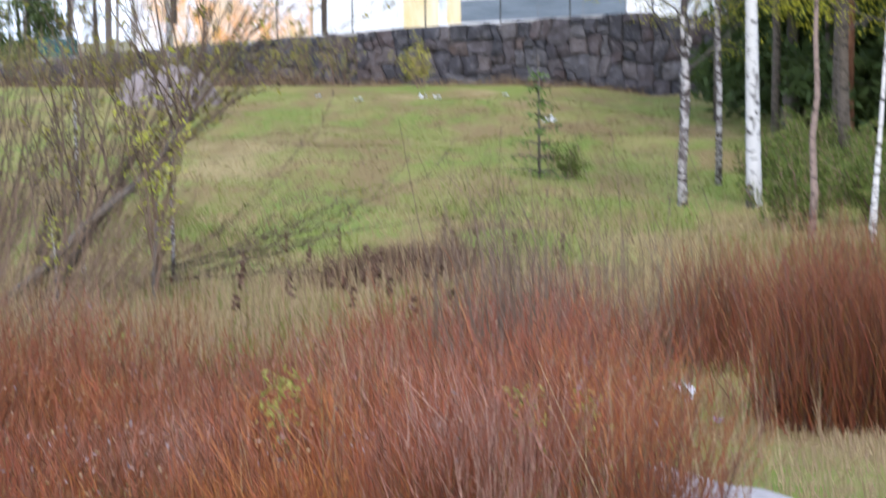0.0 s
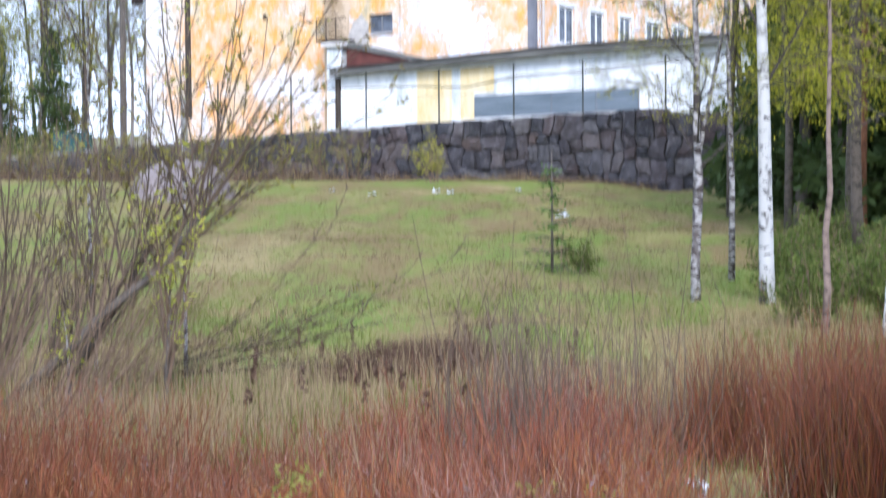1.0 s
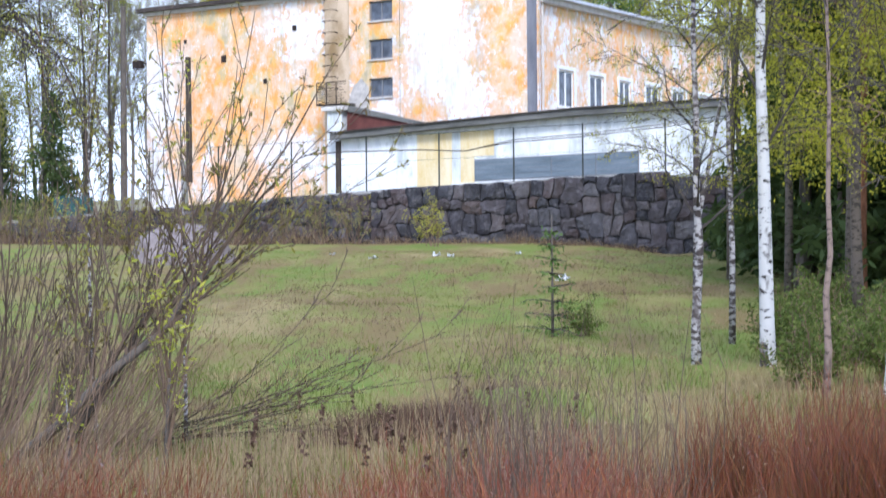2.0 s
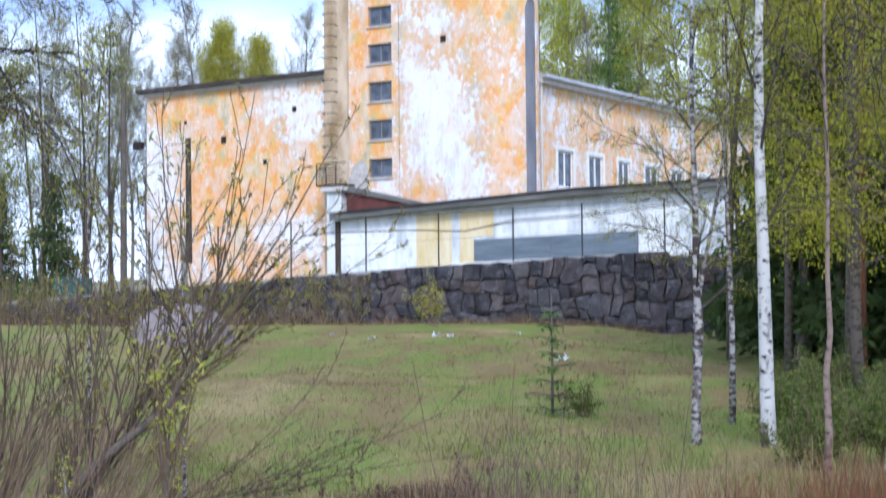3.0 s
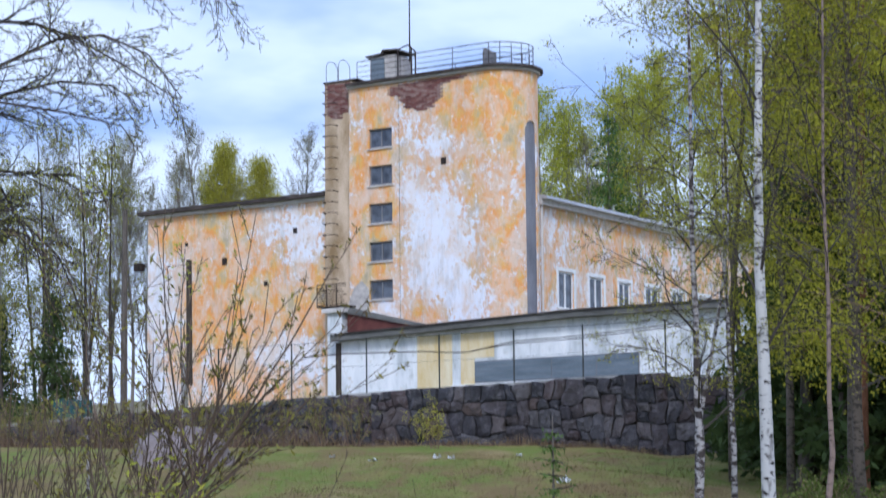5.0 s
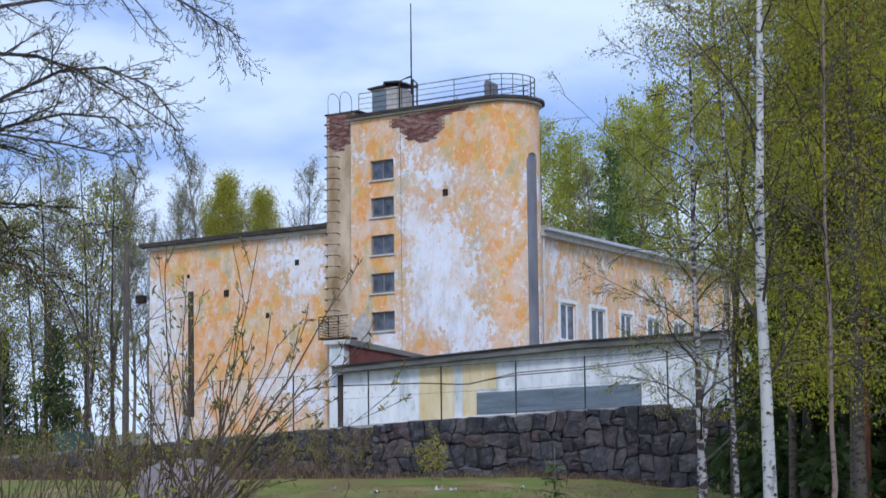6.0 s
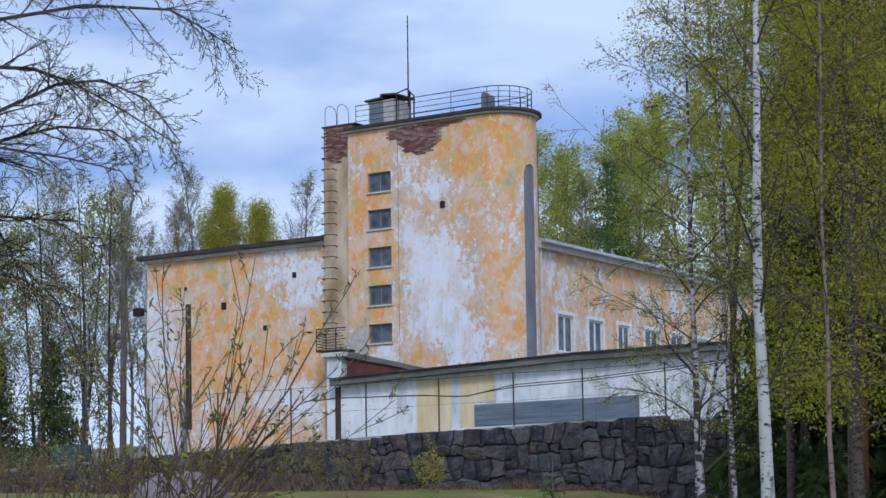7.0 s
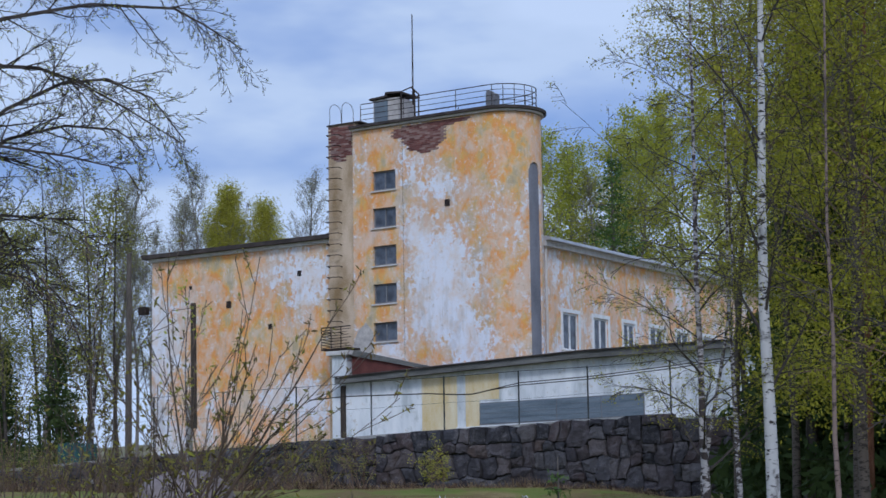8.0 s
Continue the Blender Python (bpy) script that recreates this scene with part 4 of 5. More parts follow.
def stems(name, mat, spots, seed, thick=0.004, lean=0.18, label="", category="shrub", kind="", rings=4, sides=3):
    """A thicket of fine upright shoots. spots: rows of x, y, z, height."""
    rs = np.random.RandomState(seed)
    s = np.array(spots)
    n = len(s)
    az, amount = rs.uniform(0, 2 * np.pi, n), np.abs(rs.normal(0, lean, n))
    dx, dy = np.cos(az) * amount, np.sin(az) * amount
    if s.shape[1] > 4:
        dx, dy = dx + s[:, 4], dy + s[:, 5]
    bow = rs.normal(0, 0.11, (n, 2))
    r = thick * rs.uniform(0.7, 1.3, n)
    v = np.empty((n, rings, sides, 3))
    for k in range(rings):
        t = k / (rings - 1)
        cx = s[:, 0] + dx * s[:, 3] * t + bow[:, 0] * np.sin(t * np.pi) * s[:, 3]
        cy = s[:, 1] + dy * s[:, 3] * t + bow[:, 1] * np.sin(t * np.pi) * s[:, 3]
        cz = s[:, 2] + s[:, 3] * t
        for j in range(sides):
            a = 2 * np.pi * j / sides
            w = r * (1 - 0.75 * t)
            v[:, k, j] = np.stack([cx + w * np.cos(a), cy + w * np.sin(a), cz], 1)
    base = np.arange(n)[:, None] * rings * sides
    faces = []
    for k in range(rings - 1):
        for j in range(sides):
            i = (j + 1) % sides
            faces.append(np.concatenate([base + k * sides + j, base + k * sides + i, base + (k + 1) * sides + i, base + (k + 1) * sides + j], 1))
    me = bpy.data.meshes.new(name)
    me.from_pydata(v.reshape(-1, 3).tolist(), [], np.concatenate(faces).tolist())
    me.materials.append(mat)
    me.update()
    ob = new(name, me)
    return tagged(ob, label, category, kind=kind)


# ---- red willow thicket, path and dry grass near by ----
rs = np.random.RandomState(5)


def tufts(n, x0, x1, y0, y1, keep, height, spread=0.10):
    """Shoots in tufts that fan out from their roots."""
    rows = []
    while len(rows) < n:
        cx, cy = rs.uniform(x0, x1), rs.uniform(y0, y1)
        if not keep(cx, cy):
            continue
        h, lx, ly = height(cx, cy) * rs.uniform(0.65, 1.25), rs.normal(0.03, 0.16), rs.normal(0, 0.1)
        for _ in range(rs.randint(12, 40)):
            ox, oy = rs.normal(0, spread), rs.normal(0, spread)
            x, y = cx + ox, cy + oy
            rows.append((x, y, ground_z(x, y) - 0.02, h * rs.uniform(0.5, 1.12), lx + ox * 1.6, ly + oy * 1.6))
    return rows


def path_edge(y):
    """Where the thicket ends beside the path."""
    return 1.12 + 0.05 * (y - 10) + 0.05 * math.sin(y * 2.1)


def low_height(x, y):
    return 0.33 + 0.42 * smooth(-1.3, 1.0, x) + 0.20 * smooth(-1.4, -2.9, x) + 0.17 * noise.noise((x * 1.1, y * 0.8, 2.0))


WORDS = ("red-brown", "orange-red", "greyish pink", "dark red")


def willow_shrub(cx, cy, height, kind, seed, count=85, width=0.19):
    """One willow: shoots that fan out of a common root, bowed and crossing."""
    rows = []
    lx, ly = rs.normal(0.04, 0.14), rs.normal(0, 0.1)
    for _ in range(count):
        ox, oy = rs.normal(0, width), rs.normal(0, width)
        x, y = cx + ox, cy + oy
        rows.append((x, y, ground_z(x, y) - 0.02, height * rs.uniform(0.4, 1.15), lx + ox * 0.9, ly + oy * 0.9))
    # side twigs part way up the shoots
    for x, y, z, h, dx, dy in rows[::2]:
        t = rs.uniform(0.35, 0.8)
        rows.append((x + dx * h * t, y + dy * h * t, z + h * t, h * rs.uniform(0.15, 0.4), dx + rs.normal(0, 0.45), dy + rs.normal(0, 0.3)))
    base = (cx, cy, ground_z(cx, cy))
    shrub_root = thing("willow_shrub", "low willow shrub of thin " + WORDS[kind] + " shoots", "shrub", pose(*base), "willow thicket")
    spray = stems("shoot_spray", M_WILLOWS[kind], [(x - base[0], y - base[1], z - base[2], *rest) for x, y, z, *rest in rows], seed, 0.0031, 0.24, rings=4, kind="stuff")
    spray.parent = shrub_root
    del spray["category"]


placed = 0
while placed < 240:
    y = 9.4 + 6.4 * rs.rand()
    x = rs.uniform(-0.29, 0.2) * y
    if x > path_edge(y) - 0.18:
        continue
    pick = noise.noise((x * 0.8, y * 0.6, 11.0)) + rs.normal(0, 0.2)
    sort = 1 if (pick > 0.15 + 0.12 * max(0.0, -0.6 - x) and y < 12.8) else (2 if pick < -0.28 and x > -1.6 else (3 if pick < 0.0 else 0))
    if x < -0.7 and sort == 0 and rs.rand() < 0.6:
        sort = 3
    willow_shrub(x, y, low_height(x, y) * rs.uniform(0.75, 1.2), sort, 300 + placed, 85 if y < 13 else 60)
    placed += 1
stems("willow_shoots", M_WILLOW_BUSH, tufts(1500, 0.1, 2.6, 15, 17.5, lambda x, y: noise.noise((x * 0.6, y * 0.5, 30.0)) > -0.1, lambda x, y: 0.60 + 0.25 * noise.noise((x, y, 1.0))), 12, 0.0036, 0.14,
      label="sparse brown-red willow shoots at the meadow's edge", category="shrub", kind="stuff")


def willow_bush(cx, cy, count, width, height, seed):
    rows = []
    for _ in range(count):
        ox, oy = rs.normal(0, width * 0.45), rs.normal(0, width * 0.5)
        rows.append((cx + ox, cy + oy, ground_z(cx, cy) - 0.02, height * rs.uniform(0.5, 1.08) * (1 - 0.2 * min(1, abs(ox) / width)), ox * 0.5, oy * 0.5))
    bush = thing("willow_bush", "dense rounded bush of dark red willow shoots", "shrub", group="willow bushes")
    rows.sort(key=lambda r: math.atan2(r[1] - cy, r[0] - cx))
    size = len(rows) // 8
    for k in range(8):
        clump = stems("shoot_clump", M_WILLOW_BUSH, rows[k * size:(k + 1) * size], seed * 10 + k, 0.0036, 0.21)
        clump.parent = bush
        del clump["category"]


willow_bush(2.42, 13.1, 1500, 0.42, 1.10, 21)
willow_bush(2.95, 13.0, 1700, 0.45, 1.10, 22)
willow_bush(3.7, 13.6, 1800, 0.5, 1.12, 23)
willow_bush(3.1, 16.2, 900, 0.5, 1.1, 25)
willow_bush(2.1, 15.6, 700, 0.4, 1.0, 24)
stems("brown_shoots", M_WILLOW_DARK, tufts(1100, -5.2, -1.9, 15, 18.0, lambda x, y: noise.noise((x * 0.8, y * 0.6, 41.0)) > 0.1 * (x + 3), lambda x, y: 0.46 + 0.2 * noise.noise((x, y, 1.0))), 16, 0.0036, 0.2,
      label="brown bare willow shoots before the meadow", category="shrub", kind="stuff")
stems("bare_shoots", M_WILLOW_BUSH, tufts(380, -2.2, 0.5, 13.8, 16.8, lambda x, y: noise.noise((x * 0.9, y * 0.7, 51.0)) > -0.05, lambda x, y: 0.50 + 0.2 * noise.noise((x, y, 6.0)), 0.16), 18, 0.0036, 0.2,
      label="sparse bare willow shoots in the dry grass", category="shrub", kind="stuff")
# taller shoots above the thicket
tall = [(x, y, ground_z(x, y), h) for x, y, h in [(0.45 + rs.normal(0, 0.16), 13.5 + rs.normal(0, 0.3), rs.uniform(1.0, 1.75)) for _ in range(60)]]
tall += [(x, y, ground_z(x, y), h) for x, y, h in [(rs.uniform(0.0, 1.6), rs.uniform(13, 17), rs.uniform(0.9, 1.35)) for _ in range(150)]]
tall[60:80] = [(x, y, z, h * 1.5) for x, y, z, h in tall[60:80]]
for k, rows in enumerate((tall[:60], *[sorted(tall[60:])[i:i + 15] for i in range(0, 150, 15)])):
    stems("willow_shrub", M_WILLOW_WOOD, rows, 60 + k, 0.0055, 0.14, label="tall sparse willow shrub of bare dark shoots", category="shrub")["group"] = "tall willows"
# willow catkins among the red shoots
cat = [(cx + rs.normal(0, 0.06), cy + rs.normal(0, 0.05), rs.uniform(0.08, 0.55)) for cx, cy in ((-0.83, 11.2), (-0.80, 10.9), (0.45, 10.5), (0.72, 10.4)) for _ in range(48)]
leaves = new("willow_leaves", leaf_mesh("willow_leaves", cat, 0.016, M_LEAF_OLIVE, 4, 2, 0.02, 1.6))
tagged(leaves, "yellow-green opening leaves on willow shoots", "leaves", kind="stuff")
# last year's leaves caught among the shoots
M_DEADLEAF = varied("dead_leaf", (0.32, 0.22, 0.16), (0.25, 0.16, 0.13), (0.24, 0.20, 0.22), (0.22, 0.10, 0.04), (0.36, 0.26, 0.15), (0.14, 0.07, 0.04), translucent=0.2)
caught = []
while len(caught) < 3000:
    y = 9.4 + 7.0 * rs.rand()
    x = rs.uniform(-0.28, 0.30) * y
    if (x < path_edge(y) - 0.1 or (y > 12.7 and x > path_edge(y) + 0.55)) and noise.noise((x * 1.6, y * 1.1, 71.0)) > -0.12:
        caught.append((x, y, ground_z(x, y) + low_height(x, y) * rs.uniform(0.15, 1.0)))
tagged(new("dead_leaves", leaf_mesh("dead_leaves", caught, 0.011, M_DEADLEAF, 24, 1, 0.01, 1.5)), "pale and brown dead leaves caught in the willows", "leaves", kind="stuff")
# dry grass round the thicket and the path's verge
dry = [(x, y, ground_z(x, y) - 0.01, rs.uniform(0.12, 0.42)) for x, y in [(rs.uniform(0.8, 2.3), rs.uniform(12.4, 17.5)) for _ in range(2600)] if x > path_edge(y) - 0.25]
dry += [(x, y, ground_z(x, y) - 0.01, rs.uniform(0.03, 0.10)) for x, y in [(rs.uniform(1.2, 4.5), rs.uniform(9.5, 13.0)) for _ in range(7000)] if x > 1.24 + 0.38 * max(0, 11.4 - y)]
dry += [(x, y, ground_z(x, y) - 0.01, rs.uniform(0.15, 0.48)) for x, y in [(rs.uniform(-5, 4), rs.uniform(15, 21.5)) for _ in range(6000)] if x < 1.2]
dry += [(x, y, ground_z(x, y) - 0.01, rs.uniform(0.3, 0.75)) for x, y in [(rs.uniform(-3, 1.8), rs.uniform(9.6, 14)) for _ in range(420)] if x > -0.9]
dry = [(x, y, z, h * 0.3) if abs(x - 1.75) < 0.5 and 11.8 < y < 15.6 else (x, y, z, h) for x, y, z, h in dry]
stems("dry_grass", M_STRAW, dry, 7, 0.004, 0.3, rings=2, label="pale dry grass stalks of last year", category="grass", kind="stuff")
# dock stalks with seed heads
heads = []
stalks = []
for _ in range(34):
    x, y = rs.uniform(-1.6, 1.2), rs.uniform(15.5, 20.5)
    h = rs.uniform(0.4, 0.8)
    z = ground_z(x, y)
    stalks.append((x, y, z, h))
    heads += [(x + rs.normal(0, 0.012), y, z + h * rs.uniform(0.72, 1.0)) for _ in range(26)]
stems("dock_stalks", M_DOCK, stalks, 8, 0.004, 0.02, label="dark brown dry dock stalks", category="weed", kind="stuff")
tagged(new("dock_seed_heads", leaf_mesh("dock_seed_heads", heads, 0.022, M_DOCK, 8, 1, 0.006)), "dark brown dry dock seed heads", "weed", kind="stuff")

# brown bare stems low on the left, all leaning over the meadow
lean_rows = [(x, y, ground_z(x, y) - 0.02, rs.uniform(0.7, 1.7), rs.uniform(0.1, 0.75), rs.normal(0, 0.1)) for x, y in [(rs.uniform(-5.2, -2.7), rs.uniform(15.5, 20.5)) for _ in range(300)]]
lean_rows.sort()
for k in range(12):
    stems("leaning_shrub", M_TWIG_BROWN, lean_rows[k * 25:(k + 1) * 25], 130 + k, 0.0055, 0.15, label="bare brown shrub stems leaning over the meadow", category="shrub")["group"] = "leaning shrubs"
# weeds along the foot of the wall
foot = []
for _ in range(5200):
    u, v = rs.uniform(-30, 10.4), -6.55 - abs(rs.normal(0, 0.45))
    p = YARD @ Vector((u, v, 0))
    foot.append((p.x, p.y, ground_z(p.x, p.y) - 0.02, rs.uniform(0.08, 0.40) * (1.6 if u < -3 else 0.75) * (1 + 1.5 * max(-0.6, noise.noise((u * 0.5, 0.0, 7.0))))))
stems("wall_weeds", M_DOCK, foot[:2600], 14, 0.010, 0.8, rings=3, label="brown dead weeds along the foot of the wall", category="weed", kind="stuff")
stems("wall_grass", M_STRAW, foot[2600:], 15, 0.009, 0.8, rings=3, label="dry grass along the foot of the wall", category="grass", kind="stuff")

# gravel path
g = Geo()
rows = 26
for k in range(rows):
    y = 6.0 + 5.5 * k / (rows - 1)
    left = path_edge(y) - 0.02 - 0.35 * smooth(9, 6, y)
    right = 1.22 + 0.38 * max(0, 11.4 - y)
    for x in (left, max(left + 0.02, right)):
        g.v.append((x, y, ground_z(x, y) + 0.012 + 0.004 * math.sin(k)))
g.f = [(2 * k, 2 * k + 1, 2 * k + 3, 2 * k + 2) for k in range(rows - 1)]
M_GRAVEL = mottled("pale_gravel", (0.22, 0.21, 0.215), (0.36, 0.35, 0.355), 12.0, 0.95, fine=90.0)
solid("path", g, M_GRAVEL, "narrow trodden path of pale grey gravel", "path", kind="structure")

# meadow tufts
tuft = []
while len(tuft) < 62000:
    y = 15 + 55 * rs.rand() ** 1.3
    x = rs.uniform(-0.24, 0.24) * y
    c = noise.noise((x * 0.5, y * 0.35, 9.0))
    if c > -0.4:
        tuft.append((x, y, ground_z(x, y) - 0.01, rs.uniform(0.04, 0.13) * (1 + 1.2 * max(0, c)) * (1 - 0.45 * smooth(26, 44, y))))
pale, fresh, brown = [], [], []
for r in tuft:
    dry_here = noise.noise((r[0] * 0.6, r[1] * 0.24, 60.0)) + rs.normal(0, 0.09)
    dead_here = noise.noise((r[0] * 0.75, r[1] * 0.26, 80.0)) + rs.normal(0, 0.07)
    (brown if dead_here > 0.27 else (pale if dry_here > 0.09 else fresh)).append(r)
stems("withered_grass", M_WITHERED, brown, 29, 0.0065, 1.0, rings=2, label="patches of dead grey-brown grass in the meadow", category="grass", kind="stuff")
stems("meadow_grass", M_BLADE, fresh, 9, 0.0065, 0.8, rings=2, label="tufts of fresh green meadow grass", category="grass", kind="stuff")
stems("dry_meadow_grass", M_STRAW_DARK, pale, 19, 0.0065, 1.0, rings=2, label="tufts of brown and straw-coloured dry grass", category="grass", kind="stuff")
# matted patch of dead brown stalks in the meadow
mat_rows = [(rs.normal(-0.35, 0.5), rs.normal(21.5, 0.3)) for _ in range(2600)]
stems("dead_stalks", M_DOCK, [(x, y, ground_z(x, y), rs.uniform(0.12, 0.40)) for x, y in mat_rows], 10, 0.005, 0.7, label="matted patch of dead brown stalks", category="weed", kind="stuff")

# withered brown clumps over the slope
clump = []
for cx, cy, sx, sy, count in ((-1.4, 40, 0.8, 0.9, 420), (1.2, 31, 0.5, 0.5, 420), (3.4, 46, 0.7, 1.0, 300), (-3.2, 50, 1.0, 1.2, 420), (-5.2, 37, 0.5, 0.8, 300), (0.4, 55, 1.1, 0.9, 400), (-2.2, 28, 0.4, 0.5, 300), (5.0, 58, 1.0, 1.0, 300), (2.4, 26, 0.4, 0.5, 260)):
    for _ in range(int(count * 0.7)):
        x, y = rs.normal(cx, sx * 1.1), rs.normal(cy, sy * 3.0)
        clump.append((x, y, ground_z(x, y) - 0.01, rs.uniform(0.04, 0.13)))
stems("withered_weeds", M_DOCK, clump, 20, 0.007, 1.2, rings=3, label="withered grey-brown weed clumps over the slope", category="weed", kind="stuff")
# upright dead stalks before the birches
stalk = []
for _ in range(520):
    x, y = rs.normal(2.55, 0.75), rs.uniform(16, 21)
    stalk.append((x, y, ground_z(x, y), rs.uniform(0.35, 1.0)))
stems("dry_stalks", M_STRAW_DARK, stalk, 21, 0.0055, 0.12, label="loose stand of upright dry olive-brown stalks", category="weed", kind="stuff")

# ---- the trees at the meadow's right-hand edge ----
BARE = dict(levels=[(9, 0.30, 0.9, 0.03), (8, 0.45, 0.7, 0.06), (6, 0.4, 0.7, 0.10)], bare=0.42, thin=0.004, wander=0.09, twig=M_TWIG)
LEAFY = dict(segs=3, levels=[(28, 0.19, 0.95, 0.03), (6, 0.5, 0.75, 0.08), (2, 0.5, 0.7, 0.12)], bare=0.17, thin=0.006, wander=0.10, twig=M_TWIG_BROWN)
HIGH = dict(LEAFY, bare=0.62, twig=M_TWIG)

broadleaf("birch_tree", "white-barked birch with dark marks and bare lower trunk", 31, 13.5, 0.12, dict(BARE, levels=[(18, 0.15, 0.5, 0.0), (10, 0.45, 0.7, 0.08), (6, 0.4, 0.7, 0.14)], bare=0.35, thin=0.0035), M_BIRCH, M_LEAF, 0.016, 2, 0.07,
          trunk=[(4.50, 30, 0.4), (4.48, 30, 1.5), (4.47, 30, 2.53), (4.46, 30, 3.71), (4.43, 30, 5.06), (4.45, 30, 6.5), (4.50, 30, 7.97), (4.54, 30, 9.63), (4.6, 30.05, 11.6), (4.62, 30, 13.6)])
broadleaf("birch_tree", "slender birch with peeling bark and wide bare branches", 132, 10.5, 0.075, dict(BARE, levels=[(26, 0.165, 0.9, 0.05), (11, 0.42, 0.65, 0.05), (8, 0.42, 0.65, 0.08)], bare=0.28, thin=0.0034), M_BIRCH_OLD, M_LEAF, 0.016, 1, 0.05,
          trunk=[(3.55, 30.5, 0.5), (3.54, 30.5, 1.5), (3.61, 30.5, 2.64), (3.57, 30.5, 3.3), (3.58, 30.5, 4.48), (3.55, 30.5, 5.61), (3.57, 30.5, 7.26), (3.58, 30.5, 8.93), (3.6, 30.5, 11.0)])
broadleaf("birch_tree", "thin grey-barked birch beside the white one", 33, 10.0, 0.055, dict(BARE, bare=0.3), M_BIRCH_OLD, M_LEAF, 0.016, 2, 0.05,
          trunk=[(4.52, 34, 0.9), (4.54, 34, 2.74), (4.5, 34, 4.26), (4.47, 34, 6.06), (4.5, 34, 8.82), (4.5, 34, 11.0)])
broadleaf("birch_tree", "thin leaning grey birch", 34, 6.5, 0.045, dict(BARE, bare=0.35), M_BIRCH_OLD, M_LEAF, 0.016, 2, 0.05,
          trunk=[(3.60, 31.2, 0.7), (3.64, 31.2, 2.88), (3.84, 31.2, 3.84), (4.03, 31.2, 4.81), (4.16, 31.2, 5.78), (4.2, 31.2, 7.5)])
broadleaf("alder_tree", "young alder with pinkish bark", 35, 11.0, 0.052, HIGH, M_PINKBARK, M_LEAF, 0.02, 1, 0.07,
          trunk=[(4.56, 26, 0.3), (4.62, 26, 1.2), (4.60, 26, 1.9), (4.66, 26, 2.4), (4.64, 26, 3.08), (4.67, 26, 4.31), (4.65, 26, 5.71), (4.73, 26, 8.55), (4.75, 26, 11.0)])
broadleaf("birch_tree", "slim white birch sapling", 36, 8.0, 0.05, HIGH, M_BIRCH, M_LEAF, 0.02, 1, 0.06,
          trunk=[(5.30, 26, 0.3), (5.36, 26, 1.2), (5.42, 26, 1.92), (5.59, 26, 4.3), (5.6, 26, 8.0)])
broadleaf("pine_tree", "tall pine with reddish flaking bark", 37, 19.0, 0.16, dict(LEAFY, bare=0.72), M_PINE, M_NEEDLE_LIGHT, 0.05, 2, 0.12,
          trunk=[(8.86, 46, 1.5), (8.90, 46, 3.33), (8.98, 46, 6.35), (9.1, 46, 10.0), (9.23, 46, 13.85), (9.3, 46, 20.0)])
broadleaf("pine_tree", "thick dark pine trunk in shade", 38, 19.0, 0.21, dict(LEAFY, bare=0.72), M_DARKBARK, M_NEEDLE_LIGHT, 0.05, 2, 0.12,
          trunk=[(8.25, 50, 2.0), (8.38, 50, 3.49), (8.42, 50, 6.0), (8.48, 50, 9.46), (8.5, 50, 20.0)])

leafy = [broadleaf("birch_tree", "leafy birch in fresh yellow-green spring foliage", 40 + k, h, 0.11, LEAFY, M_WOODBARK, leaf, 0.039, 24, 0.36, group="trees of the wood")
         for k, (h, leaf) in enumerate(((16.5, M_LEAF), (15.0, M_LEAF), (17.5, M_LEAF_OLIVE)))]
rnd = random.Random(77)
# by rows going back: x, distance, which, scale
WOOD = [(8.2, 37, 0, 1), (7.7, 40, 1, 1), (9.6, 40, 2, 1), (8.3, 44, 2, 1), (10.6, 44, 0, 1), (8.9, 48, 1, 1), (11.8, 48, 1, 1), (10.0, 51, 0, 1),
        (9.8, 55, 2, 1), (12.4, 54, 0, 1), (10.9, 59, 1, 1), (13.8, 60, 2, 1), (11.3, 66, 0, 1), (14.6, 68, 1, 1)]
for k, (x, y, which, s) in enumerate(WOOD):
    m = pose(x, y, ground_z(x, y), 0, 0, rnd.uniform(0, 360)) @ Matrix.Scale(rnd.uniform(0.88, 1.08), 4)
    if k < 3:
        t = leafy[k]
        t.matrix_world = m
    else:
        copy_thing(leafy[which], m)
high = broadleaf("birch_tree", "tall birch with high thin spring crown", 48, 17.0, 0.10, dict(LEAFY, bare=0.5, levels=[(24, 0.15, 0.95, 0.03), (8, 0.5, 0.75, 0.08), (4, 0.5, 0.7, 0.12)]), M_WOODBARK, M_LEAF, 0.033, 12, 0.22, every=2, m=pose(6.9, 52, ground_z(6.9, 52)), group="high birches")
for x, y in ((7.5, 47), (8.4, 60)):
    copy_thing(high, pose(x, y, ground_z(x, y), 0, 0, rnd.uniform(0, 360)))
dark = spruce("spruce_tree", "dark green spruce among the birches", 51, 13.0, 2.6, M_NEEDLE, low=0.04, group="spruces of the wood", per=2, needle=0.13)
SPRUCES = [(9.9, 57), (11.4, 52), (13.4, 57), (12.0, 64), (15.5, 64), (9.3, 50.5), (10.4, 47), (12.6, 49), (9.2, 54)]
for k, (x, y) in enumerate(SPRUCES):
    m = pose(x, y, ground_z(x, y), 0, 0, rnd.uniform(0, 360))
    if k == 0:
        dark.matrix_world = m
    else:
        copy_thing(dark, m)
low_spruce = spruce("spruce_tree", "low dark spruce at the corner of the wall", 53, 4.3, 1.6, M_NEEDLE, pose(9.1, 62, ground_z(9.1, 62)), low=0.02, needle=0.10, fluff=0.14)
